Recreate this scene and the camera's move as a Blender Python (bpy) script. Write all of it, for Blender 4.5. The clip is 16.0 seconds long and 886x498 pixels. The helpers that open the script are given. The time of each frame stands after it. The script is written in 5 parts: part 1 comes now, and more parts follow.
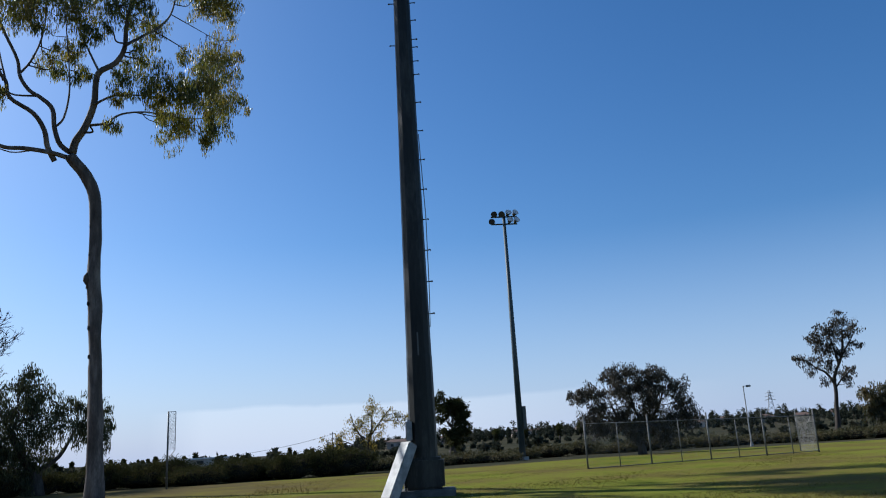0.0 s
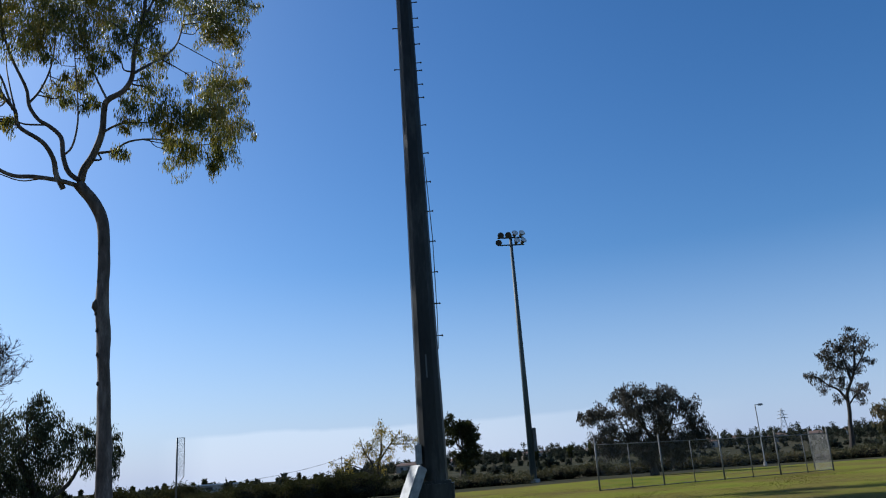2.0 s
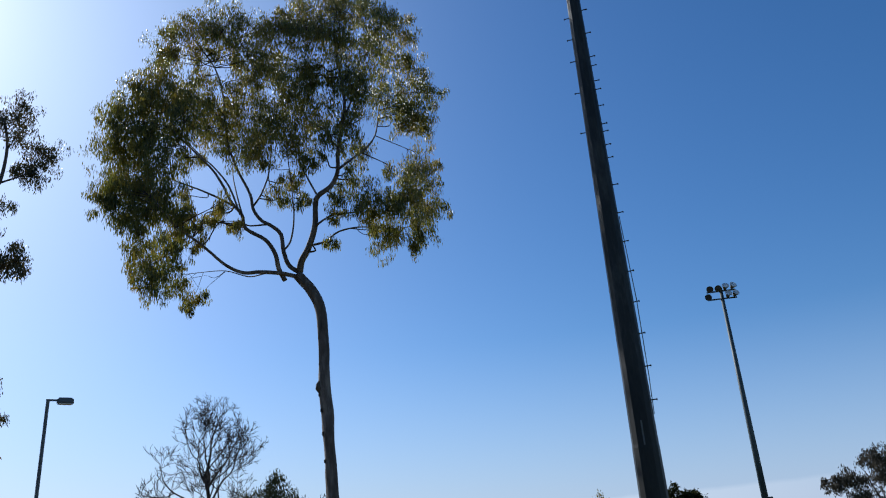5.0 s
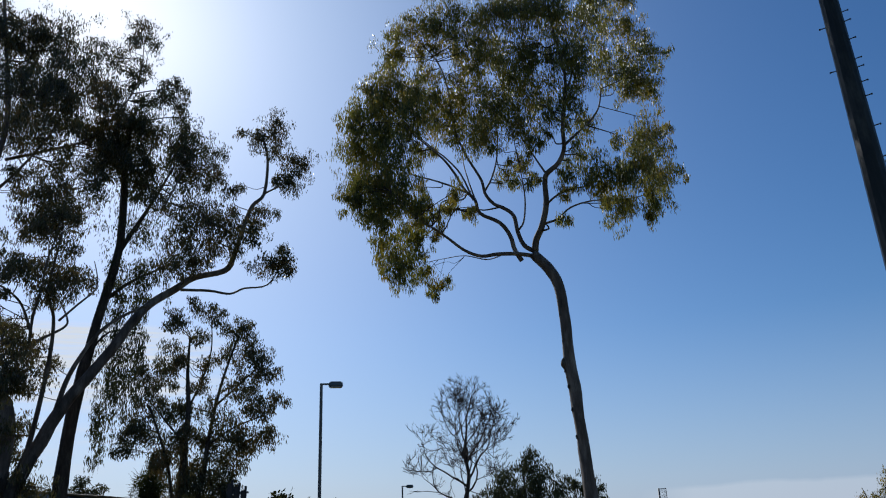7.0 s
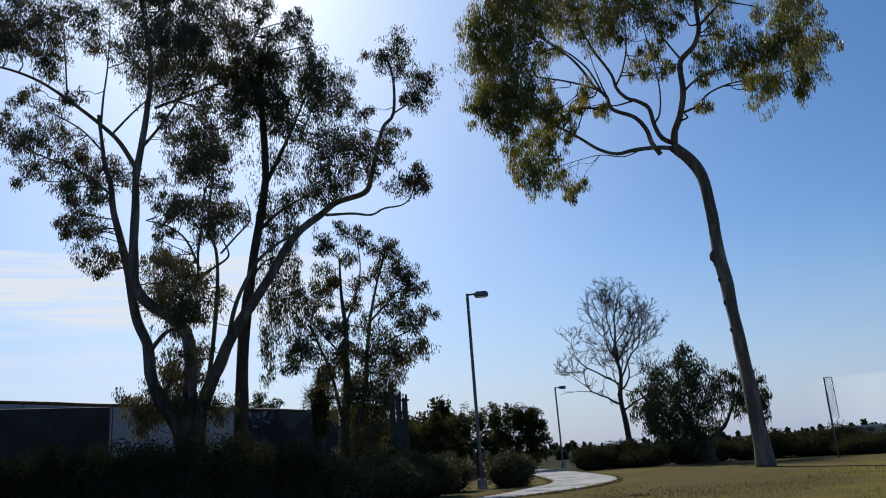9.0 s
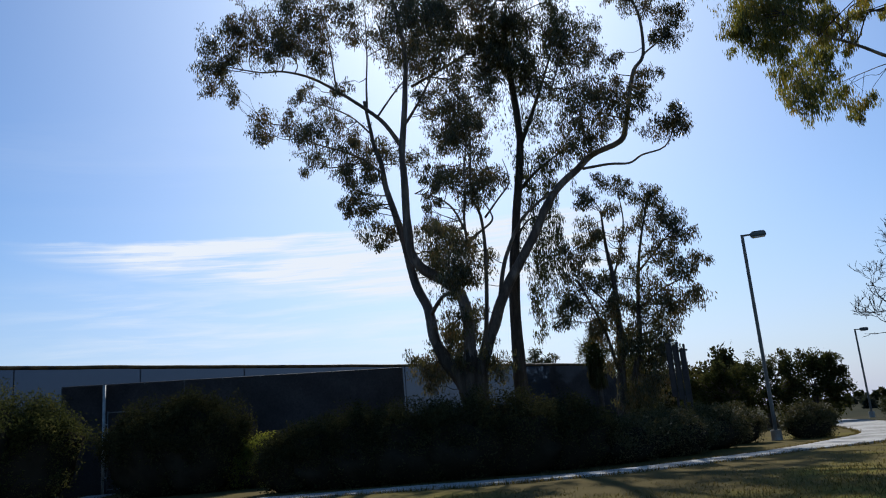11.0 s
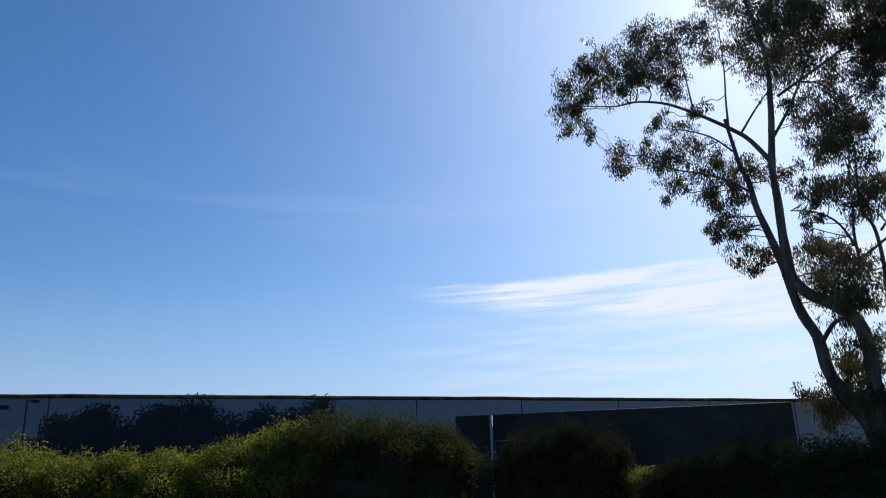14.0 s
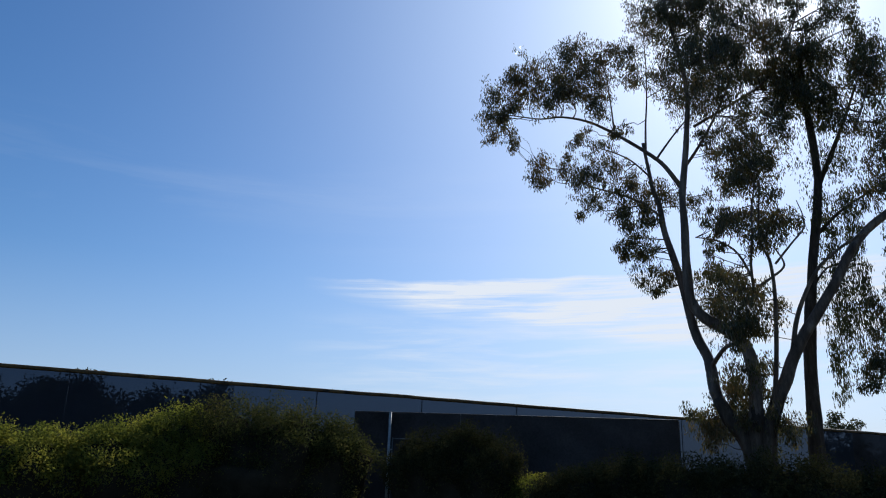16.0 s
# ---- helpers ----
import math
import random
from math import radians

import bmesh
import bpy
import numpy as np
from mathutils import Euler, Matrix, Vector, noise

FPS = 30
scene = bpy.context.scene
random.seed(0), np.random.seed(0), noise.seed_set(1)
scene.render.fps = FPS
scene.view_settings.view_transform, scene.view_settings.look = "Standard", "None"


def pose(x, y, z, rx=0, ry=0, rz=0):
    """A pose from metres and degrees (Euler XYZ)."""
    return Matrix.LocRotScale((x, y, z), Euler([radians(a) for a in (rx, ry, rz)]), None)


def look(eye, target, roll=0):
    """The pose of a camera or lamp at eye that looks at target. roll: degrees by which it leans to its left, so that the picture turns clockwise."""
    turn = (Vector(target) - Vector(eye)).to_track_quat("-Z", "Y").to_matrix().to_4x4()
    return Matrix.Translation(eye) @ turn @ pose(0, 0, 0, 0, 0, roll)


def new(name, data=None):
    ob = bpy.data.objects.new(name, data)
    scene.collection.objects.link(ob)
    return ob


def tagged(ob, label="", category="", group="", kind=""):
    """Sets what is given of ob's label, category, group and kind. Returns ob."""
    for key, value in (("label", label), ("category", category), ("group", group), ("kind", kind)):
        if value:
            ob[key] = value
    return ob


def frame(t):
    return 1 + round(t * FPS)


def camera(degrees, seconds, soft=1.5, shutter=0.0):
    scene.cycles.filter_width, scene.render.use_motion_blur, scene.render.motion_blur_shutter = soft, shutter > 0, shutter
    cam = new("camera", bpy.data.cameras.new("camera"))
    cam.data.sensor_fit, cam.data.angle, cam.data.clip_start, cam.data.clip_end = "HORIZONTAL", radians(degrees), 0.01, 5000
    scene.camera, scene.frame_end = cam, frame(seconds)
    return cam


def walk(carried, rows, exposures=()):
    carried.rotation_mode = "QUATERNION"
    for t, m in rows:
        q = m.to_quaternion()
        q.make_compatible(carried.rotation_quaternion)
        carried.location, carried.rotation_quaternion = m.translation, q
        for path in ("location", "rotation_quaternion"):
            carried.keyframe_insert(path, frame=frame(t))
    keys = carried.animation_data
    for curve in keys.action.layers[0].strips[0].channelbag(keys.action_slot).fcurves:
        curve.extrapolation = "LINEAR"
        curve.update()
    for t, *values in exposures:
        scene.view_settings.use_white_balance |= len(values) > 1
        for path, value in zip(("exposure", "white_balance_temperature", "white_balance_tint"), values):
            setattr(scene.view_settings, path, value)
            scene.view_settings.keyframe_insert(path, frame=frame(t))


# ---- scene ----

# ---- camera and its turn ----
EYE = 1.4
cam = camera(59.5, 16.0, 1.1)
PATH = [
    (0, 104.21, 3.28, 0.76), (0.5, 104.25, 3.19, 0.66), (1, 104.52, 3.33, 0.62), (1.5, 105.06, 3.67, 1.05),
    (2, 105.86, 3.95, 1.48), (2.5, 106.95, 4.45, 2.24), (3, 107.87, 4.34, 2.86), (3.5, 108.27, 4.37, 3.69),
    (4, 108.48, 5.07, 5.89), (4.5, 110.75, 4.51, 11.08), (5, 111.91, 3.95, 16.97), (5.2, 112.31, 3.76, 19.62),
    (7.3, 110.69, 2.34, 36.38), (7.5, 109.94, 2.62, 37.31), (8, 107.58, 3.27, 39.70), (8.2, 106.72, 3.52, 40.79),
    (10.3, 102.72, 5.63, 56.22), (10.5, 102.68, 5.85, 58.38), (11, 103.23, 4.61, 65.93), (11.5, 103.19, 4.09, 70.99),
    (12, 103.46, 3.74, 75.11), (12.5, 104.26, 3.51, 79.63), (13, 105.62, 2.46, 84.52), (13.5, 106.38, 2.95, 89.23),
    (14, 107.00, 1.40, 92.54), (14.5, 107.22, 0.51, 93.06), (15, 107.15, -0.10, 92.32), (15.5, 107.32, -1.03, 87.97),
    (16, 106.85, -1.92, 84.99)]
EXPOSURES = [(0, 0.18, 5800, 12), (4, 0.18, 5800, 12), (5, 0.07, 5800, 12), (7.5, -0.3, 5950, 12), (10.5, 0.07, 6000, 12), (12, -0.1, 6000, 12), (14, 0.03, 5950, 12), (16, -0.06, 5950, 12)]
walk(cam, [(t, pose(0, 0, EYE, rx, ry, rz)) for t, rx, ry, rz in PATH], EXPOSURES)

# ---- world and sun ----
SUN_AZ, SUN_EL = 61.8, 35.5          # degrees, azimuth counted to the left of +y


def polar(az, dist, z=0.0):
    a = radians(az)
    return Vector((-math.sin(a) * dist, math.cos(a) * dist, z))


def build_world():
    world = bpy.data.worlds.new("world")
    scene.world = world
    world.use_nodes = True
    nt = world.node_tree
    nt.nodes.clear()
    N, L = nt.nodes.new, nt.links.new

    def math_node(op, a, b=None, clamp=False):
        n = N("ShaderNodeMath")
        n.operation, n.use_clamp = op, clamp
        for i, v in enumerate((a, b)):
            if v is None:
                continue
            if isinstance(v, (int, float)):
                n.inputs[i].default_value = v
            else:
                L(v, n.inputs[i])
        return n.outputs[0]

    sky = N("ShaderNodeTexSky")
    sky.sky_type, sky.sun_disc = "NISHITA", False
    sky.sun_elevation, sky.sun_rotation = radians(SUN_EL), radians(-SUN_AZ)
    sky.altitude, sky.air_density, sky.dust_density, sky.ozone_density = 20, 1.0, 0.8, 3.5
    co = N("ShaderNodeTexCoord").outputs["Generated"]
    sep = N("ShaderNodeSeparateXYZ")
    L(co, sep.inputs[0])
    x, y, z = sep.outputs
    az = math_node("MULTIPLY", math_node("ARCTAN2", math_node("MULTIPLY", x, -1.0), y), 57.2958)
    el = math_node("MULTIPLY", math_node("ARCSINE", z), 57.2958)

    def window(v, lo, hi, edge):
        a = math_node("DIVIDE", math_node("SUBTRACT", v, lo), edge, True)
        b = math_node("DIVIDE", math_node("SUBTRACT", hi, v), edge, True)
        return math_node("MULTIPLY", a, b)

    def streaks(sx, sy, scale, detail, lo, hi):
        com = N("ShaderNodeCombineXYZ")
        L(math_node("MULTIPLY", az, sx), com.inputs[0])
        L(math_node("ADD", math_node("MULTIPLY", el, sy), math_node("MULTIPLY", az, sy * 0.03)), com.inputs[1])
        n = N("ShaderNodeTexNoise")
        n.inputs["Scale"].default_value, n.inputs["Detail"].default_value = scale, detail
        n.inputs["Roughness"].default_value, n.inputs["Distortion"].default_value = 0.6, 0.35
        L(com.outputs[0], n.inputs["Vector"])
        return math_node("DIVIDE", math_node("SUBTRACT", n.outputs[0], lo), hi - lo, True)

    # cirrus: a wedge that starts in a point and thickens to the right, under a crisp upper edge
    drop = math_node("SUBTRACT", math_node("ADD", 15.5, math_node("MULTIPLY", streaks(0.12, 0.1, 1.0, 4, 0.3, 0.7), -0.5)), el)
    grown = math_node("DIVIDE", math_node("SUBTRACT", 95.0, az), 24.0, True)
    thick = math_node("ADD", math_node("MULTIPLY", grown, 4.6), 1.3)
    dip = math_node("MULTIPLY", math_node("SUBTRACT", 1.0, grown), 0.9)
    drop = math_node("SUBTRACT", drop, dip)
    wedge = math_node("MULTIPLY", math_node("DIVIDE", drop, 0.28, True), math_node("DIVIDE", math_node("SUBTRACT", thick, drop), 1.6, True))
    ends = math_node("MULTIPLY", math_node("DIVIDE", math_node("SUBTRACT", 96.0, az), 9.0, True), math_node("DIVIDE", math_node("SUBTRACT", az, 48.0), 8.0, True))
    cirrus = math_node("MULTIPLY", math_node("MULTIPLY", streaks(0.04, 0.5, 1.7, 7, 0.22, 0.56), streaks(0.09, 1.7, 1.3, 8, 0.30, 0.60)), math_node("MULTIPLY", wedge, ends))
    wisps = math_node("MULTIPLY", streaks(0.05, 0.5, 1.9, 7, 0.44, 0.8), math_node("MULTIPLY", window(az, 48, 97, 10), window(el, 4.5, 12.5, 2.5)))
    veil = math_node("MULTIPLY", streaks(0.03, 0.25, 1.3, 6, 0.46, 0.85), math_node("MULTIPLY", window(az, 60, 130, 12), window(el, 15.0, 24.0, 4.0)))
    brink = math_node("ADD", 3.25, math_node("MULTIPLY", streaks(0.12, 0.0, 1.0, 4, 0.3, 0.7), 0.35))
    span = math_node("MULTIPLY", math_node("DIVIDE", math_node("SUBTRACT", 21.0, az), 3.5, True), math_node("DIVIDE", math_node("ADD", az, 20.0), 22.0, True))
    bank = math_node("MULTIPLY", span, math_node("DIVIDE", math_node("SUBTRACT", brink, el), 0.3, True))
    mask = math_node("ADD", math_node("MULTIPLY", cirrus, 1.45), math_node("ADD", math_node("MULTIPLY", veil, 0.14), math_node("ADD", math_node("MULTIPLY", wisps, 0.75), math_node("MULTIPLY", bank, 0.30))), True)
    mix = N("ShaderNodeMix")
    mix.data_type = "RGBA"
    L(mask, mix.inputs[0])
    vivid = N("ShaderNodeHueSaturation")
    vivid.inputs["Hue"].default_value, vivid.inputs["Saturation"].default_value = 0.5, 1.24
    L(sky.outputs[0], vivid.inputs["Color"])
    haze = N("ShaderNodeMix")
    haze.data_type = "RGBA"
    L(math_node("MULTIPLY", math_node("POWER", math_node("SUBTRACT", 1.0, math_node("DIVIDE", math_node("ABSOLUTE", el), 15.0, True)), 1.25), 0.8), haze.inputs[0])
    L(vivid.outputs[0], haze.inputs[6])
    haze.inputs[7].default_value = (4.2, 5.1, 6.9, 1)
    # the bright white ring of sky round the sun
    aim = N("ShaderNodeVectorMath")
    aim.operation = "DOT_PRODUCT"
    L(co, aim.inputs[0])
    aim.inputs[1].default_value = polar(SUN_AZ, math.cos(radians(SUN_EL)), math.sin(radians(SUN_EL)))
    ring = N("ShaderNodeMix")
    ring.data_type = "RGBA"
    L(math_node("MULTIPLY", math_node("POWER", math_node("MAXIMUM", aim.outputs["Value"], 0.0), 13.0), 0.6), ring.inputs[0])
    L(haze.outputs[2], ring.inputs[6])
    ring.inputs[7].default_value = (5.9, 8.3, 10.9, 1)
    core = N("ShaderNodeMix")
    core.data_type = "RGBA"
    L(math_node("MULTIPLY", math_node("POWER", math_node("MAXIMUM", aim.outputs["Value"], 0.0), 120.0), 0.85), core.inputs[0])
    L(ring.outputs[2], core.inputs[6])
    core.inputs[7].default_value = (14.0, 14.0, 14.0, 1)
    L(core.outputs[2], mix.inputs[6])
    mix.inputs[7].default_value = (8.3, 8.6, 8.7, 1)
    bg = N("ShaderNodeBackground")
    bg.inputs[1].default_value = 0.10
    L(mix.outputs[2], bg.inputs[0])
    L(bg.outputs[0], N("ShaderNodeOutputWorld").inputs[0])


build_world()
sun = new("sun", bpy.data.lights.new("sun", "SUN"))
sun.data.energy, sun.data.angle, sun.data.color = 5.0, radians(0.53), (1.0, 0.95, 0.86)
sun.matrix_world = look(polar(SUN_AZ, 100 * math.cos(radians(SUN_EL)), 100 * math.sin(radians(SUN_EL))), (0, 0, 0))


# ---- materials ----
def material(name, colors, scale=3.0, fine=40.0, rough=0.8, metal=0.0, bump=0.2, stretch=(1, 1, 1), island=0.0, through_light=0.0, clear=0.0, piece=0.0, spec=0.3, dry=False):
    """Two-scale noise between the colours given; island or piece: change from leaf to leaf or from object to object."""
    m = bpy.data.materials.new(name)
    m.use_nodes = True
    nt = m.node_tree
    nt.nodes.clear()
    N, L = nt.nodes.new, nt.links.new
    co, mp = N("ShaderNodeTexCoord"), N("ShaderNodeMapping")
    mp.inputs["Scale"].default_value = stretch
    L(co.outputs["Object"], mp.inputs[0])
    big, small = N("ShaderNodeTexNoise"), N("ShaderNodeTexNoise")
    for n, s, d in ((big, scale, 5), (small, fine, 4)):
        n.inputs["Scale"].default_value, n.inputs["Detail"].default_value = s, d
        n.inputs["Roughness"].default_value = 0.62
        L(mp.outputs[0], n.inputs["Vector"])
    add = N("ShaderNodeMath")
    add.operation = "MULTIPLY_ADD"
    add.inputs[1].default_value = 0.45
    L(small.outputs[0], add.inputs[0])
    sub = N("ShaderNodeMath")
    sub.operation = "MULTIPLY_ADD"
    sub.inputs[1].default_value, sub.inputs[2].default_value = 1.5, -0.47
    L(big.outputs[0], sub.inputs[0])
    L(sub.outputs[0], add.inputs[2])
    value = add.outputs[0]
    if island or piece:
        ri = N("ShaderNodeNewGeometry").outputs["Random Per Island"] if island else N("ShaderNodeObjectInfo").outputs["Random"]
        k = N("ShaderNodeMath")
        k.operation = "MULTIPLY_ADD"
        k.inputs[1].default_value = island or piece
        L(ri, k.inputs[0])
        off = N("ShaderNodeMath")
        off.operation = "SUBTRACT"
        off.inputs[1].default_value = (island or piece) / 2
        L(value, off.inputs[0])
        L(off.outputs[0], k.inputs[2])
        value = k.outputs[0]
    if dry:                              # the western lawn is drier
        sx, k = N("ShaderNodeSeparateXYZ"), N("ShaderNodeMapRange")
        L(co.outputs["Object"], sx.inputs[0])
        L(sx.outputs[0], k.inputs[0])
        for i, v in enumerate((-2.0, -13.0, 0.0, 0.32)):
            k.inputs[i + 1].default_value = v
        plus = N("ShaderNodeMath")
        L(value, plus.inputs[0])
        L(k.outputs[0], plus.inputs[1])
        value = plus.outputs[0]
    ramp = N("ShaderNodeValToRGB")
    els = ramp.color_ramp.elements
    while len(els) < len(colors):
        els.new(0.5)
    for i, c in enumerate(colors):
        els[i].position = 0.22 + 0.6 * i / max(1, len(colors) - 1)
        els[i].color = (*c, 1)
    L(value, ramp.inputs[0])
    p = N("ShaderNodeBsdfPrincipled")
    p.inputs["Roughness"].default_value, p.inputs["Metallic"].default_value = rough, metal
    p.inputs["Specular IOR Level"].default_value = spec
    L(ramp.outputs[0], p.inputs["Base Color"])
    if bump:
        b = N("ShaderNodeBump")
        b.inputs["Strength"].default_value, b.inputs["Distance"].default_value = bump, 0.02
        L(value, b.inputs["Height"])
        L(b.outputs[0], p.inputs["Normal"])
    shader = p.outputs[0]
    if through_light:
        tr, mx, hs = N("ShaderNodeBsdfTranslucent"), N("ShaderNodeMixShader"), N("ShaderNodeHueSaturation")
        hs.inputs["Value"].default_value, hs.inputs["Hue"].default_value, hs.inputs["Saturation"].default_value = 2.0, 0.485, 1.15
        L(ramp.outputs[0], hs.inputs["Color"])
        L(hs.outputs[0], tr.inputs[0])
        mx.inputs[0].default_value = through_light
        L(shader, mx.inputs[1])
        L(tr.outputs[0], mx.inputs[2])
        shader = mx.outputs[0]
    if clear:
        tr, mx = N("ShaderNodeBsdfTransparent"), N("ShaderNodeMixShader")
        mx.inputs[0].default_value = clear
        tr.inputs[0].default_value = (0.48, 0.66, 1.0, 1)
        L(shader, mx.inputs[1])
        L(tr.outputs[0], mx.inputs[2])
        shader = mx.outputs[0]
    L(shader, N("ShaderNodeOutputMaterial").inputs[0])
    return m


M = {
    "grass": material("grass", [(0.076, 0.100, 0.012), (0.155, 0.160, 0.024), (0.135, 0.110, 0.030), (0.105, 0.082, 0.034)], 0.16, 5.0, 1.0, bump=1.0, spec=0.01, dry=True),
    "blade": material("blade", [(0.052, 0.060, 0.011), (0.088, 0.085, 0.018), (0.13, 0.10, 0.034)], 0.3, 8, 0.9, bump=0, island=0.6, through_light=0.3),
    "dry_blade": material("dry_blade", [(0.060, 0.054, 0.014), (0.100, 0.084, 0.026), (0.150, 0.115, 0.045)], 0.3, 8, 0.9, bump=0, island=0.6, through_light=0.25),
    "soil": material("soil", [(0.026, 0.028, 0.015), (0.046, 0.044, 0.026), (0.085, 0.07, 0.045)], 0.02, 0.8, 1.0, bump=0.3, spec=0.01),
    "concrete": material("concrete", [(0.22, 0.21, 0.185), (0.36, 0.345, 0.31), (0.47, 0.45, 0.41)], 0.9, 24, 0.95, bump=0.2, piece=0.25, spec=0.08),
    "shaded_concrete": material("shaded_concrete", [(0.06, 0.058, 0.052), (0.11, 0.105, 0.095), (0.17, 0.16, 0.145)], 1.5, 25, 0.9, bump=0.3),
    "gum_bark": material("gum_bark", [(0.045, 0.035, 0.028), (0.105, 0.084, 0.069), (0.225, 0.190, 0.158)], 1.2, 14, 0.75, stretch=(2.2, 2.2, 0.5), bump=0.35),
    "dark_bark": material("dark_bark", [(0.028, 0.022, 0.017), (0.055, 0.044, 0.034), (0.10, 0.082, 0.065)], 2.0, 18, 0.9, stretch=(2.5, 2.5, 0.5), bump=0.6),
    "twig": material("twig", [(0.045, 0.035, 0.026), (0.09, 0.072, 0.056)], 2, 20, 0.85, bump=0),
    "bare_twig": material("bare_twig", [(0.018, 0.015, 0.013), (0.045, 0.037, 0.031)], 2, 20, 0.85, bump=0),
    "gum_leaf": material("gum_leaf", [(0.052, 0.064, 0.017), (0.100, 0.108, 0.026), (0.150, 0.140, 0.032), (0.180, 0.142, 0.034)], 0.35, 3, 0.42, bump=0, island=0.5, through_light=0.44, spec=0.4),
    "euc_leaf": material("euc_leaf", [(0.026, 0.031, 0.013), (0.048, 0.049, 0.018), (0.078, 0.068, 0.026), (0.105, 0.074, 0.030)], 0.4, 3, 0.4, bump=0, island=0.5, through_light=0.26, spec=0.4),
    "weep_leaf": material("weep_leaf", [(0.028, 0.034, 0.015), (0.050, 0.056, 0.024), (0.09, 0.09, 0.036)], 0.4, 3, 0.6, bump=0, island=0.5, through_light=0.2),
    # Dark copy of the shrub leaves, with the hedge's deep shade put in.
    "hedge_leaf": material("hedge_leaf", [(0.022, 0.024, 0.011), (0.040, 0.042, 0.019), (0.066, 0.062, 0.028)], 0.5, 3, 1.0, bump=0, island=0.45, through_light=0.1, spec=0.0),
    "shrub_leaf": material("shrub_leaf", [(0.046, 0.058, 0.016), (0.088, 0.102, 0.025), (0.140, 0.142, 0.034), (0.190, 0.168, 0.042)], 0.45, 3, 0.85, bump=0, island=0.14, through_light=0.40, spec=0.02),
    "broad_leaf": material("broad_leaf", [(0.020, 0.026, 0.010), (0.042, 0.048, 0.017), (0.082, 0.076, 0.028)], 0.5, 3, 0.9, bump=0, island=0.35, through_light=0.25, spec=0.02),
    "dusty_leaf": material("dusty_leaf", [(0.032, 0.030, 0.022), (0.056, 0.050, 0.037), (0.092, 0.080, 0.060)], 0.4, 3, 0.6, bump=0, island=0.5, through_light=0.15, spec=0.2),
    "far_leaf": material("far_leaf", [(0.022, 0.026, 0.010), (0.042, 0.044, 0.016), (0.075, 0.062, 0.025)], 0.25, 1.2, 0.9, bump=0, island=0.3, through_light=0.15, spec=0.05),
    "brush_leaf": material("brush_leaf", [(0.03, 0.032, 0.012), (0.062, 0.06, 0.022), (0.11, 0.09, 0.04)], 0.2, 1.5, 0.8, bump=0, island=0.5, through_light=0.15),
    # Green greyed to stand in for the haze of distance.
    "hazed_hill_leaf": material("hazed_hill_leaf", [(0.022, 0.028, 0.018), (0.042, 0.047, 0.031), (0.075, 0.072, 0.050)], 0.05, 0.6, 0.9, bump=0, island=0.4, through_light=0.1, spec=0.05),
    "yellow_leaf": material("yellow_leaf", [(0.10, 0.10, 0.03), (0.22, 0.18, 0.04), (0.34, 0.25, 0.06)], 0.4, 3, 0.6, bump=0, island=0.5, through_light=0.3),
    # Near-black colour standing for the shade among inner twigs.
    "shrub_shade": material("shrub_shade", [(0.018, 0.017, 0.012), (0.034, 0.030, 0.021)], 2, 15, 1.0, bump=0.2, spec=0.0),
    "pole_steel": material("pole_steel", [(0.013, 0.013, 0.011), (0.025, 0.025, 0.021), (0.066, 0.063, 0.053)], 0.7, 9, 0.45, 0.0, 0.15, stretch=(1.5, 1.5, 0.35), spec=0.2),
    "galvanised": material("galvanised", [(0.20, 0.20, 0.19), (0.30, 0.30, 0.285), (0.42, 0.42, 0.40)], 3, 40, 0.6, 0.2, 0.08),
    "fence_steel": material("fence_steel", [(0.075, 0.075, 0.07), (0.13, 0.13, 0.12), (0.20, 0.195, 0.18)], 2, 25, 0.6, 0.1, 0.08),
    "pole_green": material("pole_green", [(0.032, 0.050, 0.052), (0.052, 0.074, 0.076), (0.09, 0.112, 0.11)], 0.8, 9, 0.55, 0.0, 0.1, stretch=(1.5, 1.5, 0.35)),
    "lamp_paint": material("lamp_paint", [(0.085, 0.09, 0.085), (0.14, 0.145, 0.135)], 2, 30, 0.5, 0.1, 0.06),
    "lens": material("lens", [(0.55, 0.56, 0.55), (0.75, 0.75, 0.72)], 2, 20, 0.15, 0.0, 0, spec=0.6),
    "screen_open": material("screen_open", [(0.010, 0.012, 0.018), (0.016, 0.019, 0.026)], 0.5, 30, 0.8, bump=0.1, clear=0.065),
    "screen_dense": material("screen_dense", [(0.022, 0.019, 0.018), (0.042, 0.037, 0.036), (0.072, 0.064, 0.062)], 0.35, 12, 0.9, bump=0.25, clear=0.01, spec=0.1),
    "rail_cap": material("rail_cap", [(0.03, 0.022, 0.014), (0.10, 0.06, 0.022), (0.20, 0.12, 0.04)], 1.5, 12, 0.7, bump=0.3),
    "board": material("board", [(0.03, 0.028, 0.026), (0.06, 0.05, 0.045)], 2, 20, 0.8, bump=0.2),
    "plaster": material("plaster", [(0.34, 0.28, 0.22), (0.60, 0.52, 0.44)], 0.5, 6, 0.9, bump=0.1, piece=0.5),
    "roof_tile": material("roof_tile", [(0.09, 0.06, 0.045), (0.17, 0.11, 0.08)], 0.6, 6, 0.85, bump=0.3, piece=0.4),
    "glass": material("glass", [(0.03, 0.035, 0.04), (0.05, 0.055, 0.06)], 1, 5, 0.1, bump=0),
}


# ---- building helpers ----
def mesh_of(name, verts, faces, mat, smooth=False):
    me = bpy.data.meshes.new(name)
    me.from_pydata([tuple(v) for v in verts], [], faces)
    me.materials.append(M[mat])
    if smooth:
        me.polygons.foreach_set("use_smooth", [True] * len(me.polygons))
    me.update()
    return me


